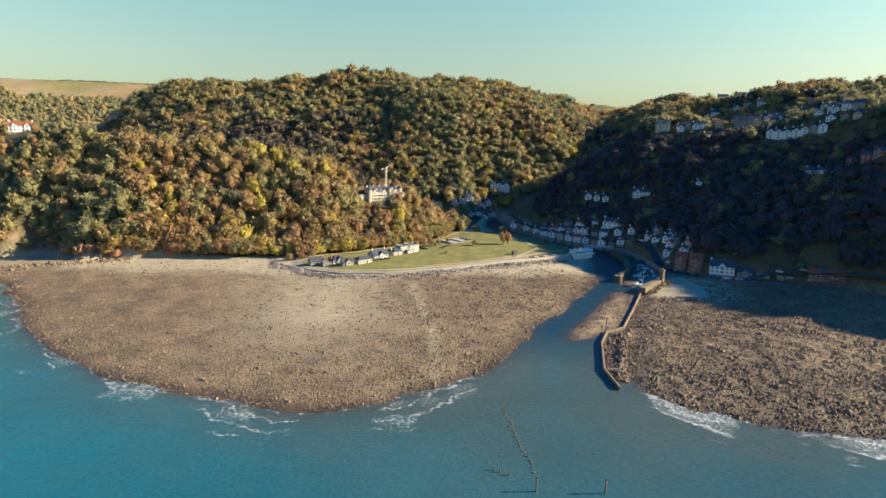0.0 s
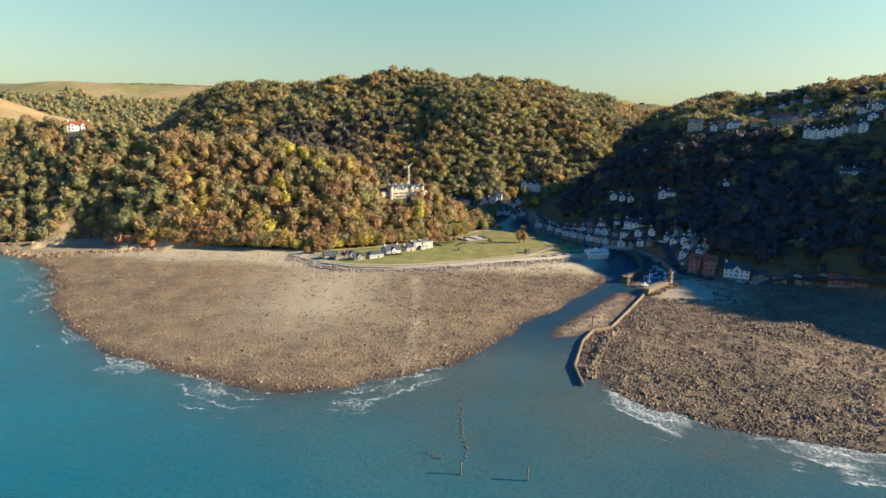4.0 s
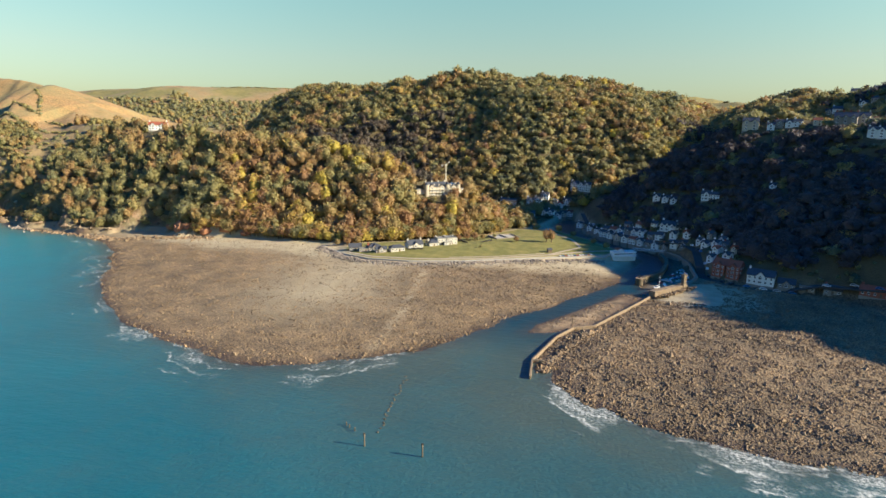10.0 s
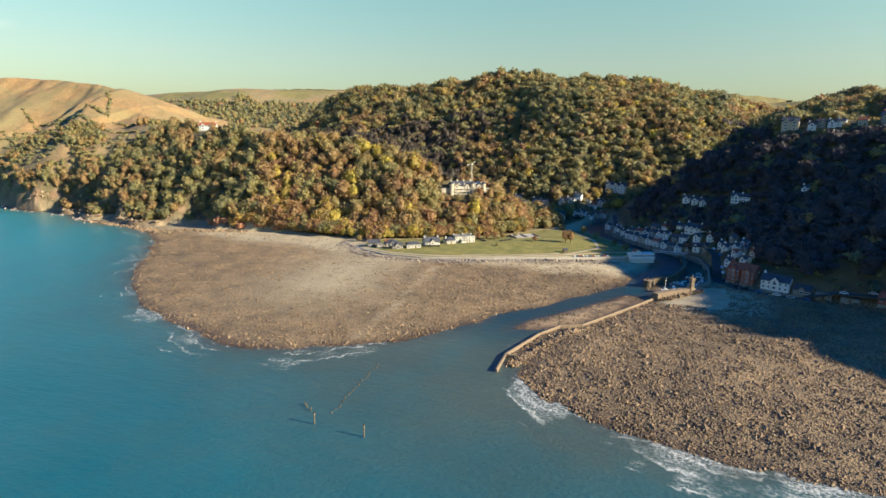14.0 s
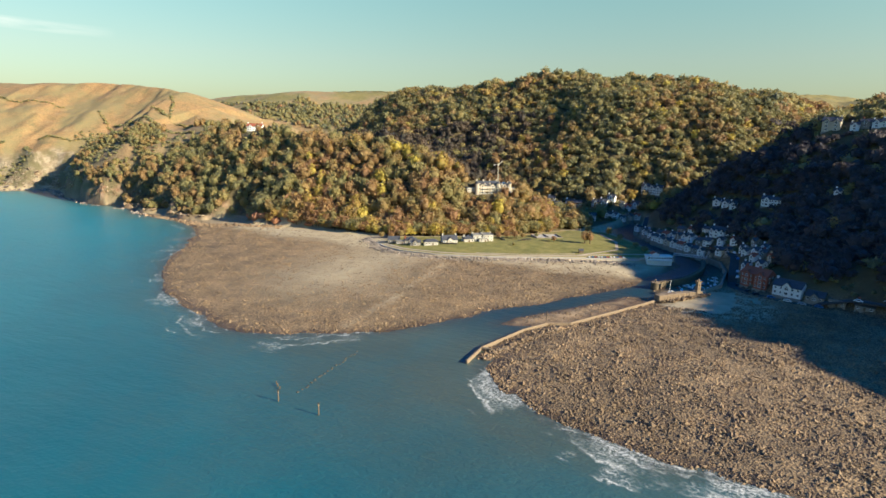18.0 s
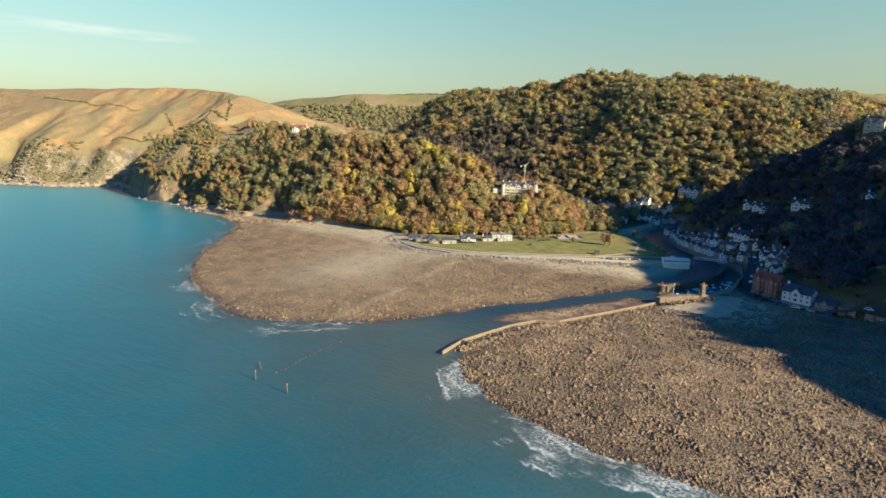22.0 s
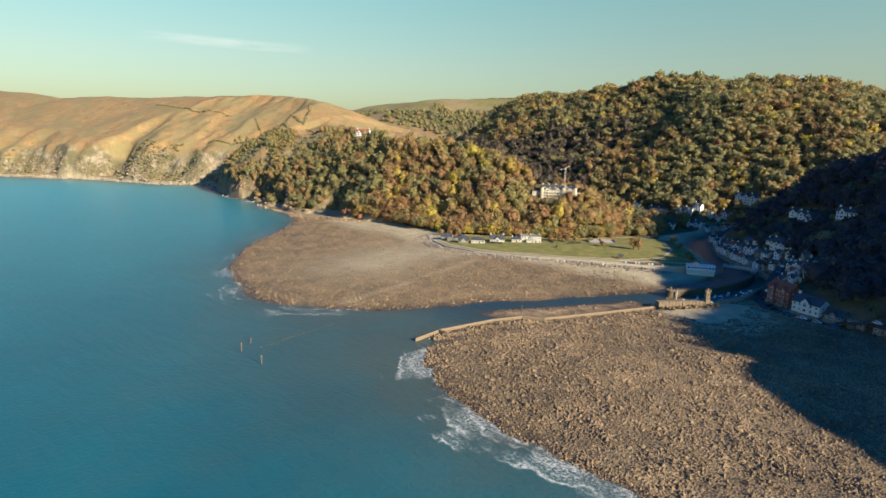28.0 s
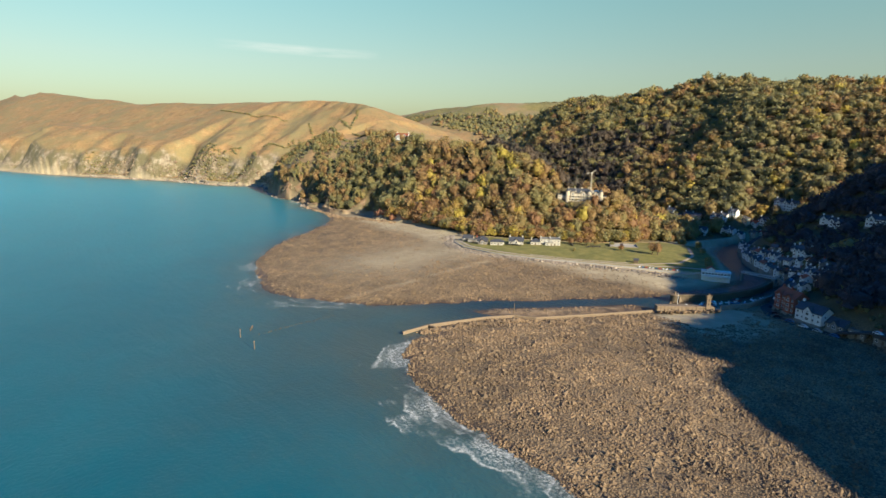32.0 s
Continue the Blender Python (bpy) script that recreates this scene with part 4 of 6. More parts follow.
def extrude(bm, profile, axis, a, b):
    """A profile in the plane across axis ('x' or 'y'), drawn out from a to b."""
    put = (lambda p, t: (t, p[0], p[1])) if axis == "x" else (lambda p, t: (p[0], t, p[1]))
    u, v = [bm.verts.new(put(p, a)) for p in profile], [bm.verts.new(put(p, b)) for p in profile]
    n = len(profile)
    bm.faces.new(u)
    bm.faces.new(v[::-1])
    for k in range(n):
        bm.faces.new((u[k], v[k], v[(k + 1) % n], u[(k + 1) % n]))
    bmesh.ops.recalc_face_normals(bm, faces=bm.faces)


def shared(name, draw, mat):
    bm = bmesh.new()
    draw(bm)
    me = bpy.data.meshes.new(name)
    bm.normal_update()
    bm.to_mesh(me)
    bm.free()
    me.materials.append(mat)
    return me


def draw_frame(bm):
    """A two-light frame with its sill, as one connected mesh."""
    xs, zs = (-0.58, -0.5, -0.42, -0.03, 0.03, 0.42, 0.5, 0.58), (-0.06, 0.0, 0.07, 0.92, 1.0)
    solid = {(i, j) for i in range(7) for j in range(4) if (j == 0) or (0 < i < 6 and not (j == 2 and i in (2, 4)))}
    made = {}

    def at(i, j, y):
        if (i, j, y) not in made:
            made[i, j, y] = bm.verts.new((xs[i], y, zs[j]))
        return made[i, j, y]
    for i, j in solid:
        q = [(i, j), (i + 1, j), (i + 1, j + 1), (i, j + 1)]
        bm.faces.new([at(a, b, -0.1) for a, b in q])
        bm.faces.new([at(a, b, 0.02) for a, b in q[::-1]])
        for (a, b), (c, d), hop in zip(q, q[1:] + q[:1], ((0, -1), (1, 0), (0, 1), (-1, 0))):
            if (i + hop[0], j + hop[1]) not in solid:
                bm.faces.new((at(a, b, -0.1), at(a, b, 0.02), at(c, d, 0.02), at(c, d, -0.1)))
    bmesh.ops.recalc_face_normals(bm, faces=bm.faces)


FRAME_MESH = shared("window", draw_frame, FRAME)
PANE_MESH = shared("pane", lambda bm: box(bm, -0.43, 0.43, -0.05, 0.0, 0.05, 0.94), GLASS)
DOOR_MESH = shared("door", lambda bm: (box(bm, -0.5, 0.5, -0.08, 0.02, 0, 1), box(bm, -0.36, 0.36, -0.11, -0.08, 0.1, 0.45), box(bm, -0.36, 0.36, -0.11, -0.08, 0.52, 0.92)), TIMBER)


def opening(parent, me, x, y, z, w, h, turn=0.0):
    ob = new(me.name, me)
    ob.parent = parent
    ob.matrix_basis = pose(x, y, z, 0, 0, turn) @ Matrix.Diagonal((w, 1, h, 1))
    if me is FRAME_MESH:
        pane = new("pane", PANE_MESH)
        pane.parent = ob
    return ob


def chimney(thing, x, y, z0, z1, mat):
    bm = bmesh.new()
    box(bm, x - 0.55, x + 0.55, y - 0.4, y + 0.4, z0, z1)
    box(bm, x - 0.68, x + 0.68, y - 0.52, y + 0.52, z1, z1 + 0.18)
    for dx in (-0.28, 0.28):
        bmesh.ops.create_cone(bm, cap_ends=True, segments=6, radius1=0.16, radius2=0.12, depth=0.55, matrix=Matrix.Translation((x + dx, y, z1 + 0.45)))
    return part("chimney", bm, mat, thing)


WALLS = {"white": (WHITE, "white-rendered"), "cream": (CREAM, "cream-rendered"), "ivory": (IVORY, "ivory-rendered"), "brick": (BRICK, "red brick"), "grey": (GREY, "grey stone")}
ROOFS = {"slate": (SLATE, "dark slate"), "tile": (TILE, "red clay tile")}


def house(x, y, turn, w, d, storeys, roof, walls, roofing, gables, stacks, name="house", where="", group=""):
    wall_mat, wall_word = WALLS[walls]
    roof_mat, roof_word = ROOFS[roofing]
    c, s = math.cos(radians(turn)), math.sin(radians(turn))
    corners = [(x + c * a - s * b, y + s * a + c * b) for a in (-w / 2, w / 2) for b in (-d / 2, d / 2)]
    heights = [float(land(px, py)) for px, py in corners]
    z = max(4.4, min(heights) + 0.22 * (max(heights) - min(heights)))
    if name == "house" and where.endswith("sea wood"):
        z += 2.2
    if name == "hotel":
        z = 37.2
    foot = min(heights) - z - 0.6
    sort = "flat parapet roof" if roof == "flat" else "%s %s roof" % (roof_word, "hipped" if roof == "hip" else "pitched")
    size = 0.82 if name == "house" and w < 7.4 else 1.0
    thing = empty(name, pose(x, y, z, 0, 0, turn) @ Matrix.Diagonal((0.94 if size < 1 else 1, size, size, 1)), "%s %s with %s%s" % (wall_word, "hotel wing" if name == "hotel" else "house", sort, where), name, group)
    h, rise = 2.6 * storeys + 0.25, (0.0 if roof == "flat" else 0.36 * d if roof == "gable" else 0.30 * d)
    if foot < -1.2:
        bm = bmesh.new()
        box(bm, -w / 2 - 0.12, w / 2 + 0.12, -d / 2 - 0.12 - 0.6 * bool(gables), d / 2 + 0.12, foot, -0.35)
        part("footing", bm, GREY, thing, "grey stone footing")
        foot = -0.35
    bm = bmesh.new()
    if roof == "gable":
        extrude(bm, [(-d / 2, foot), (d / 2, foot), (d / 2, h), (0, h + rise), (-d / 2, h)], "x", -w / 2, w / 2)
    else:
        box(bm, -w / 2, w / 2, -d / 2, d / 2, foot, h)
    part("wall", bm, wall_mat, thing)
    bm = bmesh.new()
    o = 0.45
    if roof == "gable":
        k = rise / (d / 2)
        extrude(bm, [(-d / 2 - o, h - o * k + 0.05), (-d / 2 - o, h - o * k + 0.3), (0, h + rise + 0.3), (d / 2 + o, h - o * k + 0.3), (d / 2 + o, h - o * k + 0.05), (0, h + rise + 0.05)], "x", -w / 2 - o, w / 2 + o)
        box(bm, -w / 2 - o, w / 2 + o, -0.14, 0.14, h + rise + 0.22, h + rise + 0.42)
    elif roof == "hip":
        a, b, r = w / 2 + o, d / 2 + o, max(0.4, w / 2 - d / 2)
        low = [bm.verts.new((px, py, h + 0.02)) for px, py in ((-a, -b), (a, -b), (a, b), (-a, b))]
        mid = [bm.verts.new((px, py, h + 0.22)) for px, py in ((-a, -b), (a, -b), (a, b), (-a, b))]
        top = [bm.verts.new((-r, 0, h + rise + 0.22)), bm.verts.new((r, 0, h + rise + 0.22))]
        bm.faces.new(low[::-1])
        for k in range(4):
            bm.faces.new((low[k], low[(k + 1) % 4], mid[(k + 1) % 4], mid[k]))
        for f in ((mid[0], mid[1], top[1], top[0]), (mid[1], mid[2], top[1]), (mid[2], mid[3], top[0], top[1]), (mid[3], mid[0], top[0])):
            bm.faces.new(f)
        bmesh.ops.recalc_face_normals(bm, faces=bm.faces)
    else:
        box(bm, -w / 2 - 0.2, w / 2 + 0.2, -d / 2 - 0.2, d / 2 + 0.2, h + 0.004, h + 0.16)
        for a in ((-w / 2, w / 2, -d / 2, -d / 2 + 0.3), (-w / 2, w / 2, d / 2 - 0.3, d / 2), (-w / 2, -w / 2 + 0.3, -d / 2 + 0.3, d / 2 - 0.3), (w / 2 - 0.3, w / 2, -d / 2 + 0.3, d / 2 - 0.3)):
            box(bm, *a, h + 0.16, h + 0.75)
    part("roof", bm, LEAD if roof == "flat" else roof_mat, thing)
    for k in range(stacks):
        cx = (-w / 2 + 0.7) if stacks == 1 else -w / 2 + 0.7 + k * (w - 1.4) / (stacks - 1)
        ridge = h + (rise if roof == "gable" else 0.55 * rise)
        chimney(thing, cx, 0.0 if roof != "flat" else d / 4, ridge - 0.6, ridge + 1.2, wall_mat if walls != "grey" else BRICK)
    wings = [(k + 0.5) * w / gables - w / 2 for k in range(gables)] if gables else []
    gw = min(4.0 if gables > 1 else max(4.0, 0.34 * w), w / max(1, gables) * 0.62)
    for gx_ in wings:
        bm = bmesh.new()
        t = -d / 2 - 0.6
        extrude(bm, [(gx_ - gw / 2, foot), (gx_ + gw / 2, foot), (gx_ + gw / 2, h - 0.1), (gx_, h + gw * 0.5), (gx_ - gw / 2, h - 0.1)], "y", t, -d / 2 - 0.004)
        part("gable_wall", bm, wall_mat, thing)
        bm = bmesh.new()
        e, q = gw / 2 + 0.35, h - 0.1 - 0.35 * (0.5 * gw + 0.1) / (gw / 2)
        extrude(bm, [(gx_ - e, q + 0.05), (gx_ - e, q + 0.27), (gx_, h + gw * 0.5 + 0.27), (gx_ + e, q + 0.27), (gx_ + e, q + 0.05), (gx_, h + gw * 0.5 + 0.05)], "y", t - 0.35, min(-0.3, -d / 2 + d * 0.35))
        part("gable_roof", bm, roof_mat, thing)
    count = max(2, round(w / 2.9))
    for k in range(storeys):
        zz = 0.9 + 2.6 * k
        for j in range(count):
            wx_ = -w / 2 + (j + 0.5) * w / count
            near = [g for g in wings if abs(g - wx_) < gw / 2 + 0.3]
            if near:
                continue
            if k == 0 and j == count // 2:
                opening(thing, DOOR_MESH, wx_, -d / 2 - 0.004, 0.05, 1.1, 2.1)
            else:
                opening(thing, FRAME_MESH, wx_, -d / 2 - 0.004, zz, 1.15, 1.35)
        for g in wings:
            opening(thing, FRAME_MESH, g, -d / 2 - 0.604, zz, min(1.9, gw - 1), 1.45)
        for side in (-1, 1):
            for b in ((0,) if d < 8 else (-d / 5, d / 5)):
                opening(thing, FRAME_MESH, side * (w / 2 + 0.004), b, zz, 1.0, 1.35, 90 * side)
    for g in wings:
        opening(thing, FRAME_MESH, g, -d / 2 - 0.604, h - 0.75, 0.9, 1.1)
    return thing


def block(rows, name, where, group):
    for row in rows:
        house(*row, name=name, where=where, group=group)


block(RIVERSIDE, "house", " beside the river", "houses along the river")
block(QUAYSIDE, "house", " near the quay", "houses near the quay")
block(UPPER_VALLEY, "house", " up the valley", "houses up the valley")
block(HILLSIDE, "house", " among trees", "houses on the wooded hillside")
block(CLIFFTOP, "house", " on the hilltop", "houses of the upper village")
block(SEAFRONT, "house", " on the seafront lawn", "houses on the seafront")


def hotel_trim(thing, w, d, storeys, turrets):
    """Balconies with white railings along a hotel front, dormers on its roof and turrets at its corners."""
    h = 2.6 * storeys + 0.25
    for k in range(storeys):
        z = 0.1 + 2.6 * k
        bm = bmesh.new()
        box(bm, -w / 2, w / 2, -d / 2 - 2.3, -d / 2 - 0.61, z - 0.16, z)
        part("balcony", bm, CREAM, thing)
        bm = bmesh.new()
        box(bm, -w / 2, w / 2, -d / 2 - 2.28, -d / 2 - 2.18, z + 0.95, z + 1.08)
        for j in range(int(w / 1.1) + 1):
            x = -w / 2 + 0.06 + j * (w - 0.12) / int(w / 1.1)
            box(bm, x - 0.06, x + 0.06, -d / 2 - 2.28, -d / 2 - 2.18, z, z + (2.44 if j % 3 == 0 and k < storeys - 1 else 0.95))
        part("railing", bm, FRAME, thing)
    for k in range(max(1, int(w / 5))):
        x = -w / 2 + (k + 0.5) * w / max(1, int(w / 5))
        bm = bmesh.new()
        extrude(bm, [(x - 0.9, h - 0.4), (x + 0.9, h - 0.4), (x + 0.9, h + 1.3), (x, h + 2.3), (x - 0.9, h + 1.3)], "y", -d / 2 + 0.3, -d / 2 + 2.6)
        dormer = part("dormer", bm, CREAM, thing)
        opening(dormer, FRAME_MESH, x, -d / 2 + 0.296, h + 0.05, 1.1, 1.2)
    for x in turrets:
        bm = bmesh.new()
        bmesh.ops.create_cone(bm, cap_ends=True, segments=10, radius1=1.9, radius2=1.9, depth=h + 2.6, matrix=Matrix.Translation((x, -d / 2 - 0.4, (h + 2.6) / 2 - 0.8)))
        turret = part("turret", bm, CREAM, thing)
        bm = bmesh.new()
        bmesh.ops.create_cone(bm, cap_ends=True, segments=10, radius1=2.2, radius2=0.1, depth=2.6, matrix=Matrix.Translation((x, -d / 2 - 0.4, h + 3.1)))
        part("turret_roof", bm, SLATE, turret)


def scaffold(x, y, z, turn, w, tall):
    """Builders' scaffolding: poles, ledgers and plank decks."""
    thing = empty("scaffolding", pose(x, y, z, 0, 0, turn), "pale scaffolding with plank decks against the hotel front", "scaffolding")
    n = int(w / 2.2)
    for k in range(n + 1):
        for b in (-0.6, 0.6):
            bm = bmesh.new()
            bmesh.ops.create_cone(bm, cap_ends=True, segments=6, radius1=0.07, radius2=0.07, depth=tall + 1, matrix=Matrix.Translation((-w / 2 + k * w / n, b, tall / 2 - 0.5)))
            part("pole", bm, STEEL, thing)
    for k in range(int(tall / 2)):
        bm = bmesh.new()
        box(bm, -w / 2 - 0.3, w / 2 + 0.3, -0.55, 0.55, 2 * k + 1.9, 2 * k + 1.98)
        part("deck", bm, GRAVEL, thing)
        bm = bmesh.new()
        box(bm, -w / 2 - 0.3, w / 2 + 0.3, -0.68, -0.6, 2 * k + 2.9, 2 * k + 3.0)
        part("guard_rail", bm, STEEL, thing)


for row in HOTEL:
    wing = house(*row, name="hotel", where=" on the headland", group="wings of the hotel")
    if row[3] > 9.5:
        hotel_trim(wing, row[3], row[4], row[5], (-row[3] / 2, row[3] / 2) if row[3] > 15 else (row[3] / 2 - 0.5,))
scaffold(-37.5, 502.5, 37, 38, 9, 9)
sheet = bmesh.new()
extrude(sheet, [(-5.2, -0.6), (5.2, -0.6), (4.6, 0.9), (0, 2.3), (-4.6, 0.9)], "y", -2.4, 2.4)
cover_sheet = part("roof_sheet", sheet, BLUE)
cover_sheet.matrix_basis = pose(-41.5, 511, 37.2 + 8.6, 0, 0, 38)
tagged(cover_sheet, "blue weather sheet spread over the hotel roof", "sheet")
block(FARMHOUSE, "house", " above the sea wood", "houses above the sea wood")


def crane(x, y, tall):
    thing = empty("crane", pose(x, y, float(land(x, y)), 0, 0, 30), "pale lattice tower crane standing beside the hotel", "crane")
    bm = bmesh.new()
    for a in (-0.45, 0.45):
        for b in (-0.45, 0.45):
            box(bm, a - 0.1, a + 0.1, b - 0.1, b + 0.1, -1, tall)
    for k in range(int(tall / 1.5)):
        box(bm, -0.5, 0.5, -0.65, -0.55, 1.5 * k, 1.5 * k + 0.12)
        box(bm, -0.5, 0.5, 0.55, 0.65, 1.5 * k, 1.5 * k + 0.12)
        box(bm, -0.65, -0.55, -0.5, 0.5, 1.5 * k, 1.5 * k + 0.12)
        box(bm, 0.55, 0.65, -0.5, 0.5, 1.5 * k, 1.5 * k + 0.12)
    part("mast", bm, YELLOW, thing)
    bm = bmesh.new()
    box(bm, -0.8, 0.8, -0.8, 0.8, tall, tall + 1.4)
    part("cab", bm, YELLOW, thing)
    bm = bmesh.new()
    for k in range(6):
        box(bm, 0.6 + 0.5 * k, 1.2 + 0.5 * k, -0.25, 0.25, tall + 1.4 + 0.36 * k, tall + 1.9 + 0.36 * k)
    part("jib", bm, YELLOW, thing)
    bm = bmesh.new()
    box(bm, -4.5, -1, -0.4, 0.4, tall + 0.5, tall + 0.9)
    box(bm, -4.6, -3.2, -0.6, 0.6, tall - 0.5, tall + 0.5)
    part("counterweight", bm, CONCRETE, thing)


crane(-46.5, 509.5, 22)


def pavilion():
    x, y = 112, 441
    thing = empty("pavilion", pose(x, y, 5.2, 0, 0, 28) @ Matrix.Scale(0.82, 4), "white single-storey pavilion with red central gable beside the river", "pavilion")
    bm = bmesh.new()
    box(bm, -11, 11, -4, 4, -5, 3.2)
    part("wall", bm, WHITE, thing)
    bm = bmesh.new()
    box(bm, -11.5, 11.5, -4.6, 4.6, 3.2, 3.5)
    part("roof", bm, WHITE, thing)
    bm = bmesh.new()
    extrude(bm, [(-7, 3.5), (-1, 3.5), (-1, 5.2), (-4, 6.8), (-7, 5.2)], "y", -3, 3)
    part("upper_storey", bm, WHITE, thing)
    bm = bmesh.new()
    extrude(bm, [(-7.5, 4.95), (-7.5, 5.2), (-4, 7.1), (-0.5, 5.2), (-0.5, 4.95), (-4, 6.85)], "y", -3.4, 3.4)
    part("upper_roof", bm, TILE, thing)
    for k in range(9):
        opening(thing, FRAME_MESH, -9.6 + 2.4 * k, -4.004, 0.8, 1.8, 1.7)
    bm = bmesh.new()
    for k in range(8):
        box(bm, -10.8 + 3.08 * k, -10.65 + 3.08 * k, -6.9, -6.75, 0, 1.1)
    box(bm, -11, 11, -7, -4.004, -0.3, 0)
    box(bm, -11, 11, -6.9, -6.8, 1.02, 1.12)
    part("veranda", bm, FRAME, thing)


pavilion()

# ---- harbour ----
def along(points, step):
    """Places every step metres along a line, with the heading there."""
    out, left = [], 0.0
    for (ax, ay), (bx, by) in zip(points, points[1:]):
        length = math.hypot(bx - ax, by - ay)
        t = left
        while t < length:
            out.append((ax + (bx - ax) * t / length, ay + (by - ay) * t / length, math.degrees(math.atan2(by - ay, bx - ax))))
            t += step
        left = t - length
    return out


def rough_block(seed, sx, sy, sz, wear=0.12):
    r = random.Random(seed)
    bm = bmesh.new()
    bmesh.ops.create_cube(bm, size=1)
    bmesh.ops.bevel(bm, geom=bm.edges[:], offset=0.1, segments=1, affect="EDGES")
    for v in bm.verts:
        v.co = Vector((v.co.x * sx, v.co.y * sy, v.co.z * sz)) * (1 + r.uniform(-wear, wear))
    return bm


def block_meshes(name, mat, sx, sy, sz, count=6, wear=0.05):
    out = []
    for k in range(count):
        bm = rough_block(k + 11, sx, sy, sz, wear)
        me = bpy.data.meshes.new(name)
        bm.to_mesh(me)
        bm.free()
        me.materials.append(mat)
        out.append(me)
    return out


def block_wall(name, points, thick, top, courses, step, mat, label, category, piece="stone"):
    """A wall of big squared stones, course on course, with an uneven top, over a solid core."""
    thing = empty(name, Matrix.Identity(4), label, category)
    rr = random.Random(len(points) * 7 + courses)
    high = 0.95
    bm = bmesh.new()
    for (ax, ay), (bx, by) in zip(points, points[1:]):
        length, turn = math.hypot(bx - ax, by - ay), math.atan2(by - ay, bx - ax)
        m = Matrix.Translation((ax, ay, 0)) @ Matrix.Rotation(turn, 4, "Z")
        n0 = len(bm.verts)
        box(bm, -0.2, length + 0.2, -thick / 2 + 0.25, thick / 2 - 0.25, -1.5, top - 0.3)
        bm.verts.ensure_lookup_table()
        for v in bm.verts[n0:]:
            v.co = m @ v.co
    part("core", bm, mat, thing)
    meshes = block_meshes(piece, mat, step * 1.05, thick, high, 6, 0.04)
    for k in range(courses):
        for j, (x, y, turn) in enumerate(along(points, step)):
            if k == courses - 1 and rr.random() < 0.05:
                continue
            ob = new(piece, meshes[rr.randrange(6)])
            ob.parent = thing
            ob.matrix_basis = pose(x + rr.uniform(-0.06, 0.06), y + rr.uniform(-0.06, 0.06), top - high * (k + 0.5) + rr.uniform(-0.05, 0.05), rr.uniform(-2, 2), rr.uniform(-2, 2), turn + rr.uniform(-3, 3))
    return thing


TRAINING = [(70.5, 206), (69.5, 223), (77, 254), (84, 270), (94, 276), (111, 311), (125, 341)]
block_wall("harbour_wall", TRAINING, 0.8, 1.6, 2, 1.5, MASONRY, "low sandy stone training wall running out to sea", "wall")
block_wall("breakwater", [(76, 222), (81, 235), (91, 263), (92, 266)], 1.5, 1.0, 1, 1.6, MASONRY, "broken pale stone apron behind the harbour wall", "wall")
block_wall("cross_wall", [(70, 222), (75, 222.5)], 0.9, 1.7, 1, 1.3, MASONRY, "short stone cross wall near the wall's tip", "wall")
block_wall("river_wall", [(121, 373), (127, 383), (136, 398), (142, 424), (143, 440), (141, 460)], 2.6, 4.4, 2, 2.2, WEED, "dark weedy stone wall between river and harbour", "wall")
block_wall("pier", [(126.5, 342.5), (136, 354), (147, 366)], 4.4, 4.6, 3, 2.0, MASONRY, "squared sandy stone pier in sunlight with tower", "pier")
block_wall("quay_wall", [(150, 371), (157, 388), (158, 428), (153, 456), (136, 478), (112, 505), (88, 538), (78, 562)], 1.2, 5.0, 2, 2.4, GREY, "grey stone quay wall round the harbour", "wall")


def round_head(x, y, r, top):
    thing = empty("jetty", pose(x, y, 0), "round weedy stone jetty head with steps at the harbour mouth", "jetty")
    bm = bmesh.new()
    bmesh.ops.create_cone(bm, cap_ends=True, segments=18, radius1=r * 1.08, radius2=r, depth=top + 1.5, matrix=Matrix.Translation((0, 0, top / 2 - 0.75)))
    part("drum", bm, WEED, thing)
    bm = bmesh.new()
    bmesh.ops.create_cone(bm, cap_ends=True, segments=18, radius1=r * 1.1, radius2=r * 1.1, depth=0.4, matrix=Matrix.Translation((0, 0, top + 0.21)))
    part("coping", bm, MASONRY, thing)
    for k in range(7):
        bm = bmesh.new()
        box(bm, r * 0.95, r + 1.2, -0.9 + 0.5 * k, -0.4 + 0.5 * k, -0.5, top - 0.5 * k)
        part("step", bm, MASONRY, thing)
    bm = bmesh.new()
    box(bm, -0.5, 0.5, -0.5, 0.5, top + 0.42, top + 2.2, 0.08)
    part("parapet", bm, MASONRY, thing)


round_head(120.5, 372, 2.5, 4.2)


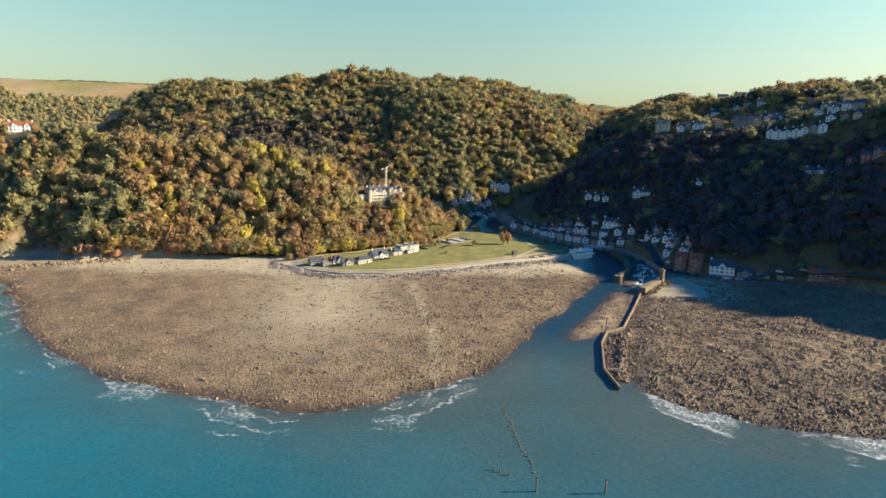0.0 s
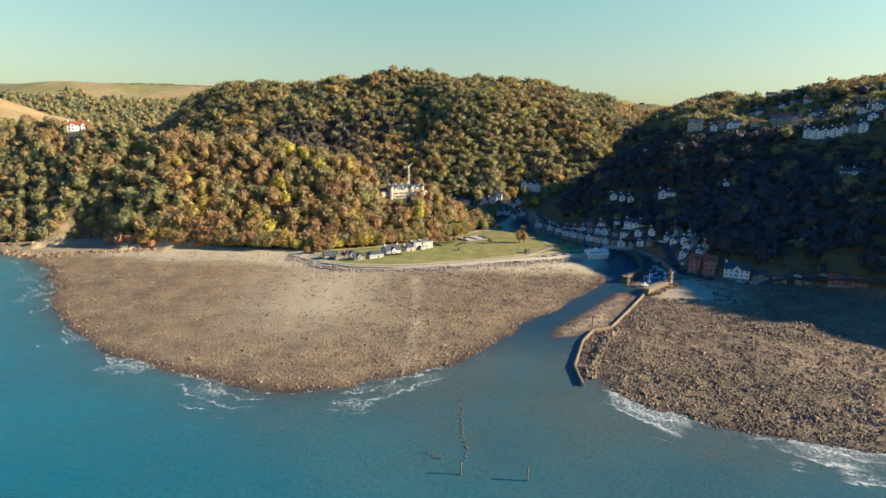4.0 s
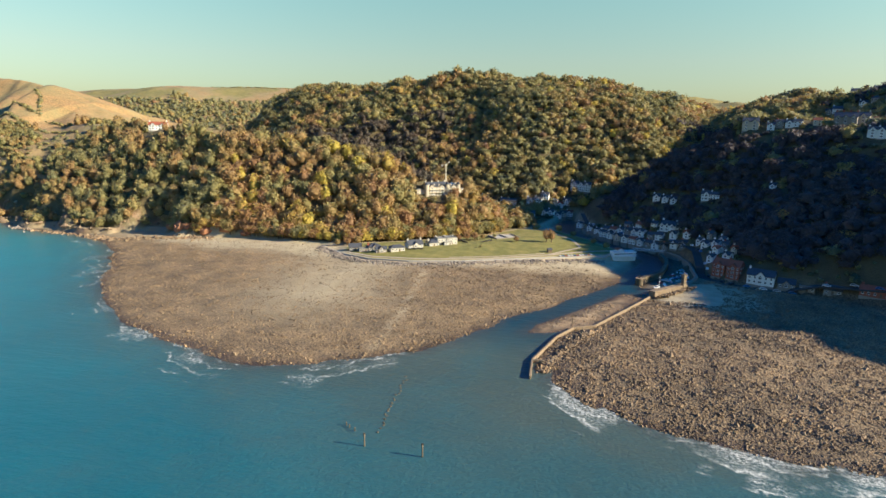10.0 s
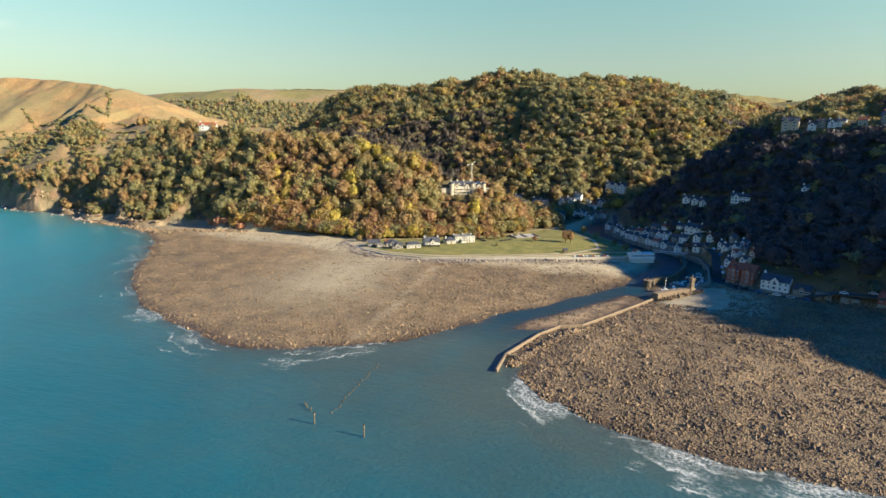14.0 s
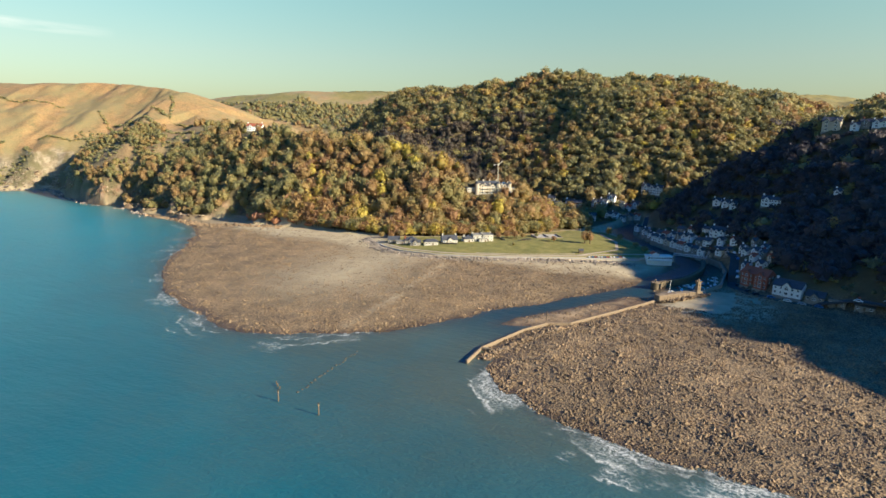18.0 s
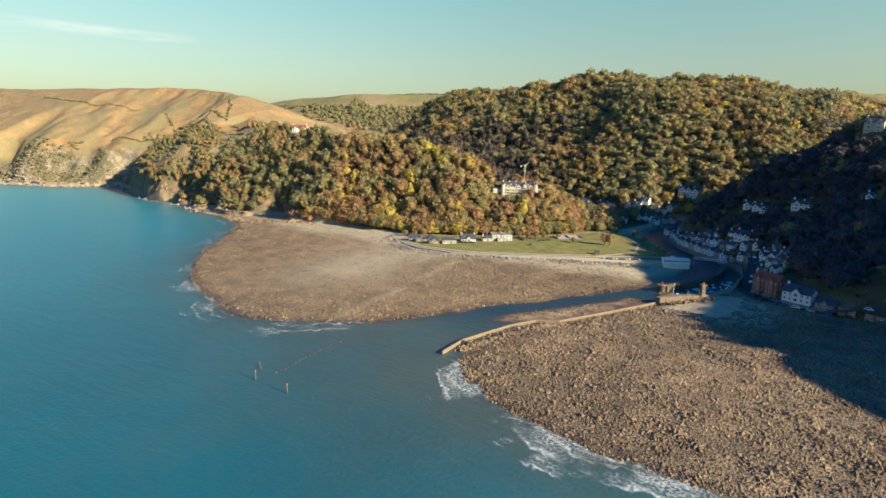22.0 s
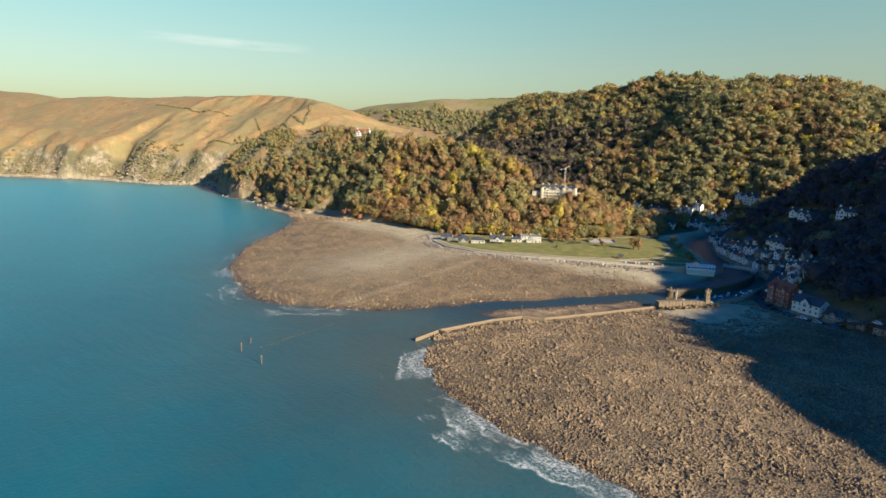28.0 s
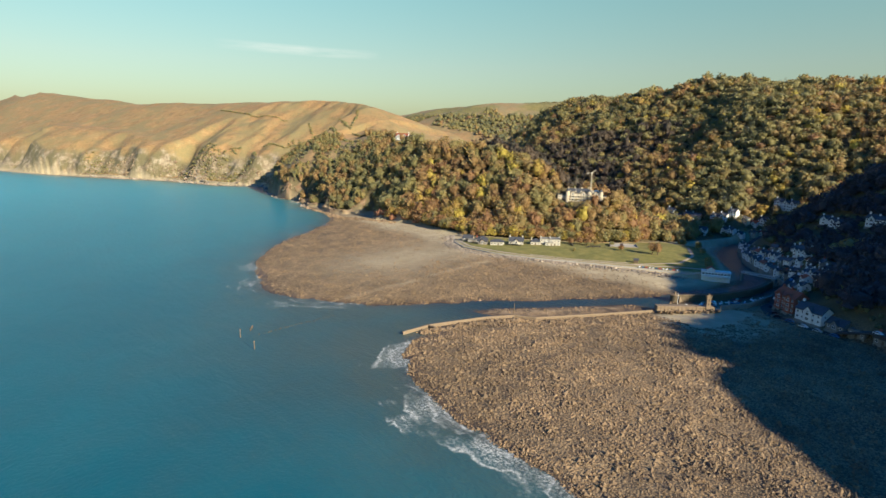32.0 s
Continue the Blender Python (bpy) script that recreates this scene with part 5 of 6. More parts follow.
def tower(x, y):
    thing = empty("tower", pose(x, y, 4.55, 0, 0, 42) @ Matrix.Diagonal((0.62, 0.62, 0.92, 1)), "square sandstone lookout tower with balconies on the pier", "tower")
    bm = bmesh.new()
    box(bm, -1.9, 1.9, -1.9, 1.9, -4, 0.6, 0.12)
    box(bm, -1.72, 1.72, -1.72, 1.72, 0.6, 6.0, 0.08)
    part("shaft", bm, MASONRY, thing)
    bm = bmesh.new()
    box(bm, -2.0, 2.0, -2.0, 2.0, 6.0, 6.35)
    for a, b in ((-2.0, -1.75), (1.75, 2.0)):
        box(bm, a, b, -2.0, 2.0, 6.35, 7.1)
        box(bm, -1.75, 1.75, a, b, 6.35, 7.1)
    part("parapet", bm, MASONRY, thing)
    for a in (-1.75, 1.75):
        for b in (-1.75, 1.75):
            bm = bmesh.new()
            bmesh.ops.create_cone(bm, cap_ends=True, segments=8, radius1=0.25, radius2=0.55, depth=0.9, matrix=Matrix.Translation((a, b, 6.0)))
            bmesh.ops.create_cone(bm, cap_ends=True, segments=8, radius1=0.55, radius2=0.55, depth=1.0, matrix=Matrix.Translation((a, b, 6.95)))
            part("turret", bm, MASONRY, thing)
    bm = bmesh.new()
    bmesh.ops.create_cone(bm, cap_ends=True, segments=8, radius1=0.9, radius2=0.7, depth=1.5, matrix=Matrix.Translation((0, 0, 7.1)))
    bmesh.ops.create_cone(bm, cap_ends=True, segments=8, radius1=0.35, radius2=0.6, depth=0.7, matrix=Matrix.Translation((0, 0, 8.2)))
    part("beacon", bm, MASONRY, thing)
    for turn in (0, 90, 180, 270):
        m = pose(0, 0, 0, 0, 0, turn)
        for z in (1.4, 3.9):
            ob = new("window", PANE_MESH)
            ob.parent = thing
            ob.matrix_basis = m @ pose(0, -1.70, z) @ Matrix.Diagonal((0.8, 1.6, 1.3, 1))


tower(145.8, 362.2)


def footbridge():
    a, b = Vector((121, 463)), Vector((142, 462))
    turn = math.degrees(math.atan2(b.y - a.y, b.x - a.x))
    n = (b - a).length
    thing = empty("footbridge", pose(a.x, a.y, 5.3, 0, 0, turn), "pale flat footbridge with railings over the river", "bridge")
    bm = bmesh.new()
    extrude(bm, [(-1.3, 0), (1.3, 0), (1.3, 0.5), (-1.3, 0.5)], "x", -1, n + 1)
    part("deck", bm, CONCRETE, thing)
    for side in (-1.2, 1.2):
        bm = bmesh.new()
        box(bm, -1, n + 1, side - 0.06, side + 0.06, 1.45, 1.6)
        for k in range(14):
            box(bm, -0.9 + k * (n + 1.7) / 13, -0.78 + k * (n + 1.7) / 13, side - 0.05, side + 0.05, 0.5, 1.45)
        part("railing", bm, FRAME, thing)
    for k in (-0.6, n + 0.6):
        bm = bmesh.new()
        box(bm, k - 0.7, k + 0.7, -1.6, 1.6, -6, -0.004)
        part("abutment", bm, GREY, thing)


footbridge()


def ribbon(name, points, width, mat, label, category="road", lift=0.06, deep=0.9):
    """A road or path that follows the ground."""
    rows = along(points, 3.0)
    bm = bmesh.new()
    last = None
    for x, y, turn in rows:
        nx_, ny_ = -math.sin(radians(turn)) * width / 2, math.cos(radians(turn)) * width / 2
        za, zb = float(land(x + nx_, y + ny_)), float(land(x - nx_, y - ny_))
        zc = max(za, zb, float(land(x, y))) + lift
        now = [bm.verts.new(p) for p in ((x + nx_, y + ny_, zc), (x - nx_, y - ny_, zc), (x - nx_, y - ny_, zc - deep), (x + nx_, y + ny_, zc - deep))]
        if last:
            for k in range(4):
                bm.faces.new((last[k], last[(k + 1) % 4], now[(k + 1) % 4], now[k]))
        last = now
    bmesh.ops.recalc_face_normals(bm, faces=bm.faces)
    ob = part(name, bm, mat)
    return tagged(ob, label, category, kind="structure")


ribbon("road", [(330, 292), (262, 345), (222, 368), (190, 371), (172, 380), (163, 396), (162, 436), (158, 462), (141, 477)], 5.5, ASPHALT, "grey asphalt quay road along the harbour", lift=0.12)
ribbon("pavement", [(141, 476), (117, 505), (93, 538), (82, 562), (76, 610)], 4.0, ASPHALT, "grey asphalt riverside street", lift=0.10)
ribbon("path", [(-88, 380), (-64, 371), (-34, 374), (-16, 380), (18, 394), (58, 420), (84, 440), (104, 452)], 2.6, GRAVEL, "pale gravel seafront path across the lawn", "path", 0.05, 0.4)
ribbon("path", [(-10, 386), (20, 400), (56, 424)], 1.6, GRAVEL, "pale gravel path beside the seafront lawn", "path", 0.05, 0.4)
ribbon("path", [(58, 421), (80, 452), (72, 486), (50, 520)], 2.2, GRAVEL, "pale gravel path beside the river", "path", 0.05, 0.4)
ribbon("kerb", [(-116, 398), (-98, 382), (-86, 373), (-64, 364), (-34, 366), (2, 379), (39, 400), (80, 424), (99, 433), (112, 448)], 0.7, CONCRETE, "low concrete sea wall along the lawn", "wall", 0.7, 3.0)


def court(x, y, turn):
    thing = empty("bowling_green", pose(x, y, float(land(x, y)) + 0.12, 0, 0, turn), "grey paved court with low stone walls on the lawn", "court")
    bm = bmesh.new()
    box(bm, -11, 11, -8, 8, -1.2, 0.15)
    part("floor", bm, CONCRETE, thing)
    for a in ((-11.3, 11.3, -8.4, -8.01), (-11.3, 11.3, 8.01, 8.4), (-11.4, -11.01, -8, 8), (11.01, 11.4, -8, 8), (-0.2, 0.2, -7.9, 7.9)):
        bm = bmesh.new()
        box(bm, *a, -1.2, 1.0)
        part("wall", bm, GREY, thing)


court(15, 476, 38)
for bx_, by_, bt in ((6, 446, 60), (-13, 442, -45), (-40, 398, 30)):
    bm = bmesh.new()
    r = random.Random(3)
    for k in range(26):
        bmesh.ops.create_icosphere(bm, subdivisions=1, radius=r.uniform(0.5, 0.8), matrix=Matrix.Translation((k * 0.5 - 6, r.uniform(-0.3, 0.3), r.uniform(0.3, 0.9))))
    ob = part("hedge", bm, CONIFER)
    ob.matrix_basis = pose(bx_, by_, float(land(bx_, by_)), 0, 0, bt)
    tagged(ob, "clipped dark green hedge on the lawn", "hedge", "hedges on the lawn")


# ---- boats, cars and posts ----
def hull_mesh(bm, length, beam, deep):
    ring = []
    for t in np.linspace(0, 1, 9):
        x = (t - 0.5) * length
        half = beam / 2 * (1 - max(0, (t - 0.45) / 0.55) ** 2.4) * (0.85 + 0.15 * min(1, t * 4))
        top = deep * (1 + 0.25 * t * t)
        ring.append([bm.verts.new(p) for p in ((x, -half, top), (x * 0.96, -half * 0.72, deep * 0.35), (x * 0.93, 0, 0), (x * 0.96, half * 0.72, deep * 0.35), (x, half, top), (x, half * 0.86, top - 0.12), (x, -half * 0.86, top - 0.12))])
    for a, b in zip(ring, ring[1:]):
        for k in range(7):
            bm.faces.new((a[k], b[k], b[(k + 1) % 7], a[(k + 1) % 7]))
    bm.faces.new(ring[0])
    bm.faces.new(ring[-1][::-1])
    bmesh.ops.remove_doubles(bm, verts=bm.verts, dist=0.002)
    bmesh.ops.recalc_face_normals(bm, faces=bm.faces)


def boat(x, y, turn, length, paint, word, mast=0.0):
    thing = empty("boat", pose(x, y, float(land(x, y)) + 0.02, 4, 0, turn), "%s small %s resting on the harbour mud" % (word, "sailing yacht" if mast else "motor boat"), "boat", "boats in the harbour")
    bm = bmesh.new()
    hull_mesh(bm, length, length * 0.36, length * 0.17)
    part("hull", bm, paint, thing)
    bm = bmesh.new()
    z = length * 0.16
    box(bm, -length * 0.12, length * 0.2, -length * 0.11, length * 0.11, z, z + 0.9, 0.12)
    cabin = part("cabin", bm, FRAME, thing)
    bm = bmesh.new()
    box(bm, -length * 0.10, length * 0.18, -length * 0.115, length * 0.115, z + 0.4, z + 0.7)
    part("window", bm, GLASS, cabin)
    if mast:
        bm = bmesh.new()
        bmesh.ops.create_cone(bm, cap_ends=True, segments=8, radius1=0.16, radius2=0.10, depth=mast, matrix=Matrix.Translation((0.3, 0, z + mast / 2)))
        part("mast", bm, FRAME, thing)
        bm = bmesh.new()
        box(bm, -length * 0.4, 0.2, -0.12, 0.12, z + 1.5, z + 1.75)
        part("boom", bm, FRAME, thing)


for k, (x, y) in enumerate([(131, 366), (136, 374), (141, 381), (146, 388), (151, 393), (138, 386), (143, 394), (149, 402), (152, 410), (144, 403), (148, 414), (152, 420), (146, 396), (141, 389), (134, 380), (150, 386), (153, 400)]):
    paint, word = ((FRAME, "white"), (FRAME, "white"), (BLUE, "blue"), (FRAME, "white"), (RED, "red"))[k % 5]
    boat(x, y, 35 + 70 * math.sin(k * 2.1), 4.6 + 1.2 * math.sin(k * 1.7), paint, word)
boat(130.5, 356, 55, 6.5, FRAME, "white", 9.5)


def car_model(paint, word):
    thing = empty("car", pose(0, 0, -50), "%s parked car beside the road" % word, "car", "parked cars")
    bm = bmesh.new()
    extrude(bm, [(-2.1, 0.3), (2.1, 0.3), (2.15, 0.75), (1.3, 0.92), (0.7, 1.42), (-1.2, 1.45), (-1.95, 0.95), (-2.15, 0.7)], "y", -0.88, 0.88)
    part("body", bm, paint, thing)
    bm = bmesh.new()
    extrude(bm, [(1.15, 0.95), (0.68, 1.36), (-1.15, 1.39), (-1.75, 0.98)], "y", -0.89, 0.89)
    part("window", bm, GLASS, thing)
    for x in (-1.35, 1.35):
        for y in (-0.82, 0.82):
            bm = bmesh.new()
            bmesh.ops.create_cone(bm, cap_ends=True, segments=12, radius1=0.33, radius2=0.33, depth=0.22, matrix=Matrix.Translation((x, y, 0.33)) @ Matrix.Rotation(radians(90), 4, "X"))
            part("wheel", bm, RUBBER, thing)
    for y in (-0.6, 0.6):
        bm = bmesh.new()
        box(bm, 2.1, 2.18, y - 0.2, y + 0.2, 0.6, 0.75)
        part("headlight", bm, GLASS, thing)
    return thing


def road_height(x, y):
    return max(float(land(x + a, y + b)) for a in (-2.6, 0, 2.6) for b in (-2.6, 0, 2.6)) + 0.14


models = [car_model(FRAME, "white"), car_model(SILVER, "silver"), car_model(BLUE, "blue"), car_model(DARKCAR, "dark")]
spots = [(192, 369.5, -8), (199, 367.5, -10), (207, 366, -14), (166, 398, 82), (165.5, 404, 82), (165, 411, 86), (164, 428, 92), (163, 434, 95), (161, 448, 108), (157, 458, 120),
         (149, 470, 140), (143, 476, 142), (128, 492, 130), (121, 500, 130), (112, 511, 126), (104, 522, 126), (97, 532, 124), (88, 548, 110), (184, 374, 10), (176, 378, 40),
         (224, 365.5, -20), (236, 360, -26), (246, 353.5, -30), (172, 384, 60)]
for k, (x, y, turn) in enumerate(spots):
    copy_thing(models[k % 4], pose(x, y, road_height(x, y), 0, 0, turn))
for m in models:
    for o in (*m.children_recursive, m):
        bpy.data.objects.remove(o)


def sea_post(x, y, tall):
    thing = empty("sea_post", pose(x, y, -3), "weathered timber marker post standing in the sea", "post", "marker posts")
    bm = bmesh.new()
    bmesh.ops.create_cone(bm, cap_ends=True, segments=10, radius1=0.26, radius2=0.2, depth=tall + 3, matrix=Matrix.Translation((0, 0, (tall + 3) / 2)))
    part("shaft", bm, TIMBER, thing)
    bm = bmesh.new()
    bmesh.ops.create_cone(bm, cap_ends=True, segments=10, radius1=0.29, radius2=0.29, depth=0.6, matrix=Matrix.Translation((0, 0, tall + 2.4)))
    part("band", bm, MASONRY, thing)
    bm = bmesh.new()
    box(bm, -0.35, 0.35, -0.06, 0.06, tall + 2.72, tall + 3.3)
    part("topmark", bm, TIMBER, thing)


sea_post(27.6, 140.4, 4.2)
sea_post(46.5, 139.8, 4.2)
r = random.Random(8)
for k in range(22):
    t = k / 21
    x, y = 23.5 + 5 * t + r.uniform(-0.7, 0.7), 192 - 42 * t + r.uniform(-0.8, 0.8)
    bm = rough_block(k, r.uniform(0.5, 1.0), r.uniform(0.4, 0.8), r.uniform(0.3, 0.55), 0.2)
    ob = part("weir_stone", bm, WEED)
    ob.matrix_basis = pose(x, y, 0.02, 0, 0, r.uniform(0, 180))
    tagged(ob, "dark weedy stone breaking the sea surface", "stone", "stones of the old weir")
for x, y in ((18.5, 149.5), (17, 150.5), (21, 148)):
    ob = part("stake", rough_block(int(x * 7), 0.35, 0.35, 2.4, 0.1), TIMBER)
    ob.matrix_basis = pose(x, y, 0.1, 5, 3, 20)
    tagged(ob, "short dark timber stake in the sea", "stake", "stakes in the sea")
ob = part("perch", rough_block(3, 0.3, 0.3, 7.5, 0.05), TIMBER)
ob.matrix_basis = pose(83.5, 270.5, 4.2, 2, 2, 0)
tagged(ob, "thin timber perch on the harbour wall", "post")


def kiosk(x, y):
    thing = empty("kiosk", pose(x, y, float(land(x, y)), 0, 0, 30), "small dark timber shelter on the lawn edge", "shelter")
    bm = bmesh.new()
    box(bm, -1.6, 1.6, -1.2, 1.2, -0.5, 2.2)
    part("wall", bm, TIMBER, thing)
    bm = bmesh.new()
    extrude(bm, [(-1.6, 2.1), (0, 3.2), (1.6, 2.1), (1.6, 2.25), (0, 3.4), (-1.6, 2.25)], "x", -1.9, 1.9)
    part("roof", bm, SLATE, thing)


kiosk(58, 428)
for k in range(12):
    x, y = 67 + 2.0 * k, 411 + 1.15 * k + 8
    bm = bmesh.new()
    hull_mesh(bm, 3.4, 1.3, 0.55)
    ob = part("dinghy", bm, (FRAME, BLUE, RED, FRAME)[k % 4])
    ob.matrix_basis = pose(x, y, float(land(x, y)) + 0.02, 0, 0, 110 + 8 * math.sin(k * 3))
    tagged(ob, "%s small dinghy drawn up on the seafront" % ("white", "blue", "red", "white")[k % 4], "boat", "dinghies on the seafront")

# ---- single trees of the seafront ----
def trunk_mesh(seed, tall):
    r = random.Random(seed)
    bm = bmesh.new()

    def limb(a, b, ra, rb):
        d = Vector(b) - Vector(a)
        m = Matrix.Translation((Vector(a) + Vector(b)) / 2) @ d.to_track_quat("Z", "Y").to_matrix().to_4x4()
        bmesh.ops.create_cone(bm, cap_ends=True, segments=7, radius1=ra, radius2=rb, depth=d.length, matrix=m)
    top = (r.uniform(-0.3, 0.3), r.uniform(-0.3, 0.3), tall * 0.62)
    limb((0, 0, -0.6), top, tall * 0.035, tall * 0.02)
    for k in range(6):
        a, z = k * 1.1 + r.uniform(-0.3, 0.3), tall * r.uniform(0.28, 0.58)
        limb((top[0] * z / top[2], top[1] * z / top[2], z), (math.cos(a) * tall * 0.24, math.sin(a) * tall * 0.24, z + tall * r.uniform(0.15, 0.3)), tall * 0.014, tall * 0.005)
    return bm


def tree_model(seed, tall, radius, tint, mat, label, group, sparse=1.0):
    thing = empty("tree", pose(0, 0, -60), label, "tree", group)
    part("trunk", trunk_mesh(seed, tall), BARK, thing)
    g = np.random.default_rng(seed)
    v, f = crown_shape(g, 9, int(420 * sparse), 1.1, 0.12)
    v = v * (radius, radius, (tall * 0.78) / 1.75) + (0, 0, tall * 0.16)
    ob = mesh_object("crown", v, f, mat, [("tint", "FLOAT", np.clip(tint + g.normal(0, 0.03, len(v)), 0, 1))])
    ob.parent = thing
    return thing


TREES = [tree_model(k, 10.5, 4.6, tint, AUTUMN, label, "trees behind the seafront") for k, (tint, label) in enumerate((
    (0.50, "broad orange-brown autumn tree behind the seafront lawn"), (0.30, "olive green autumn tree behind the seafront lawn"), (0.93, "yellow autumn tree behind the seafront lawn"),
    (0.70, "russet autumn tree behind the seafront lawn"), (0.42, "bronze-green autumn tree behind the seafront lawn"), (0.80, "golden autumn tree behind the seafront lawn")))]
rr = random.Random(21)
for x, y, turn in along([(-236, 405), (-204, 414), (-140, 411), (-104, 413), (-66, 434), (-34, 458), (-2, 486), (12, 512)], 4.6):
    for row in range(3):
        px, py = x + rr.uniform(-2, 2) - 4.6 * row * 0.5, y + rr.uniform(-2, 2) + 5.2 * row
        if edge_distance(np.array(px), np.array(py), LAWN) > 0 or not clearing(np.array(px), np.array(py)):
            continue
        copy_thing(TREES[rr.randrange(6)], pose(px, py, float(land(px, py)) - 0.3, 0, 0, rr.uniform(0, 360)) @ Matrix.Scale(rr.uniform(0.75, 1.25), 4))
for x, y, k, size in ((-12, 452, 3, 0.72), (-6, 455, 3, 0.66), (-18, 447, 3, 0.6), (0, 458, 0, 0.5), (29, 452, 3, 0.5), (6, 421, 4, 0.28), (-2, 450, 1, 0.35), (8, 470, 1, 0.4), (100, 455, 1, 0.6), (90, 474, 1, 0.5),
                      (72, 502, 1, 0.55), (58, 521, 4, 0.7), (36, 536, 1, 0.8), (-92, 410, 0, 0.7), (-98, 405, 3, 0.6), (-106, 402, 0, 0.6), (24, 534, 1, 0.6)):
    copy_thing(TREES[k], pose(x, y, float(land(x, y)) - 0.2, 0, 0, 40 * k) @ Matrix.Scale(size, 4))
birch = tree_model(31, 11, 3.2, 0.62, AUTUMN, "slender pale autumn tree standing on the lawn", "twin trees on the lawn", 0.7)
for x, y in ((52.5, 459), (56.5, 460)):
    copy_thing(birch, pose(x, y, float(land(x, y)), 0, 0, x * 9))
for m in TREES + [birch]:
    for o in (*m.children_recursive, m):
        bpy.data.objects.remove(o)

# ---- stones of the beach ----
OCTA_F = np.array([[0, 2, 4], [2, 1, 4], [1, 3, 4], [3, 0, 4], [2, 0, 5], [1, 2, 5], [3, 1, 5], [0, 3, 5]])
OCTA_V = np.array([[1, 0, 0], [-1, 0, 0], [0, 1, 0], [0, -1, 0], [0, 0, 1], [0, 0, -1]], float)


def stones(name, x, y, size, mat, label, seed, sink=0.25, heap=0.0):
    g = np.random.default_rng(seed)
    n = len(x)
    lift = heap * fractal(x, y, 4.2, 88, 2)
    size = size * (1 + 0.5 * np.clip(lift, -0.8, 0.8))
    v = (OCTA_V[None] + g.normal(0, 0.22, (n, 6, 3))) * (size[:, None, None] * 0.66) * g.uniform(0.75, 1.25, (n, 1, 3)) * (1, 1, 0.8)
    a = g.uniform(0, 6.28, n)
    c, s = np.cos(a)[:, None], np.sin(a)[:, None]
    px, py = v[..., 0] * c - v[..., 1] * s, v[..., 0] * s + v[..., 1] * c
    z = land(x, y) + size * (0.3 - sink) + 0.75 * lift
    verts = np.stack([px + x[:, None], py + y[:, None], v[..., 2] + z[:, None]], -1).reshape(-1, 3)
    tris = (OCTA_F[None] + (np.arange(n) * 6)[:, None, None]).reshape(-1, 3)
    return tagged(mesh_object(name, verts, tris, mat), label, "stones", kind="stuff")


g = np.random.default_rng(12)


def beach_places(count, x0, x1, y0, y1, test):
    x, y = g.uniform(x0, x1, count), g.uniform(y0, y1, count)
    s, c, lawn = shore(x, y), edge_distance(x, y, COAST), edge_distance(x, y, LAWN)
    ok = (s > -1.5) & (c < 0.5) & (lawn < -4) & (edge_distance(x, y, BASIN) < -4) & test(x, y, s)
    return x[ok], y[ok]


sandiness = lambda x, y: np.clip(np.exp(-((x + 55 + 0.14 * (y - 190) + 14 * fractal(x, y, 60, 77, 3)) / 34) ** 2) * np.clip((y - 215) / 60, 0, 1) + np.clip((y - (352 + 0.10 * np.abs(x + 80))) / 18, 0, 1), 0, 0.93)
x, y = beach_places(115000, -300, 120, 185, 400, lambda x, y, s: (edge_distance(x, y, FAN_EAST) > -1) & (g.uniform(0, 1, len(x)) > sandiness(x, y) * 0.8))
stones("shingle_stones_east", x, y, np.clip(g.lognormal(-1.0, 0.46, len(x)), 0.18, 1.4) * (0.8 + 0.25 * np.clip((x + 60) / 80, 0, 1)), STONE, "grey-brown boulders and cobbles covering the eastern beach", 1, heap=0.22)
x, y = beach_places(125000, 72, 300, 150, 385, lambda x, y, s: (edge_distance(x, y, FAN_WEST) > -1) & (np.hypot(x - 150, y - 352) > 22 + 8 * fractal(x, y, 12, 5, 2)))
stones("shingle_stones_west", x, y, np.clip(g.lognormal(-0.84, 0.46, len(x)), 0.2, 1.6), STONE, "brown boulders and cobbles covering the western beach", 2, heap=0.28)
x, y = beach_places(2600, 60, 128, 255, 350, lambda x, y, s: (edge_distance(x, y, SPIT) > 1) & (fractal(x, y, 12, 66, 2) > 0.1))
stones("spit_stones", x, y, np.clip(g.lognormal(-0.8, 0.4, len(x)), 0.2, 1.2), STONE, "dark cobbles strewn over the sand spit", 3)
t = g.uniform(0, 1, 1300)
x = np.interp(t, [0, 0.5, 1], [74.5, 81, 93]) + g.normal(0, 1.5, 1300)
y = np.interp(t, [0, 0.5, 1], [214, 237, 270]) + g.normal(0, 1.0, 1300)
stones("apron_rubble", x, y, np.clip(g.lognormal(-0.5, 0.45, 1300), 0.3, 1.6), STONE, "pale broken rubble heaped along the harbour wall", 7, sink=0.0, heap=0.5)
t = g.uniform(0, 1, 1500)
x = -420 + 200 * t + g.normal(0, 4, 1500)
y = np.interp(x, [-440, -353, -302, -251, -204], [392, 388, 383, 397, 407]) - np.abs(g.normal(0, 6, 1500)) + 2
stones("cliff_foot_rocks", x, y, np.clip(g.lognormal(-0.05, 0.6, 1500), 0.4, 3.6), STONE, "fallen pale rocks at the foot of the cliffs", 4)
t = g.uniform(0, 1, 1600)
x = -1100 + 700 * t
y = np.interp(x, [-1100, -1006, -915, -850, -785, -735, -690, -640, -560, -470, -400], [250, 306, 364, 388, 407, 462, 458, 434, 410, 406, 390]) + g.normal(-2, 3, 1600)
stones("shore_rocks", x, y, np.clip(g.lognormal(0.3, 0.6, 1600), 0.5, 4.5), ARMOUR, "broken rocks along the foot of the far cliffs", 5, sink=0.1)

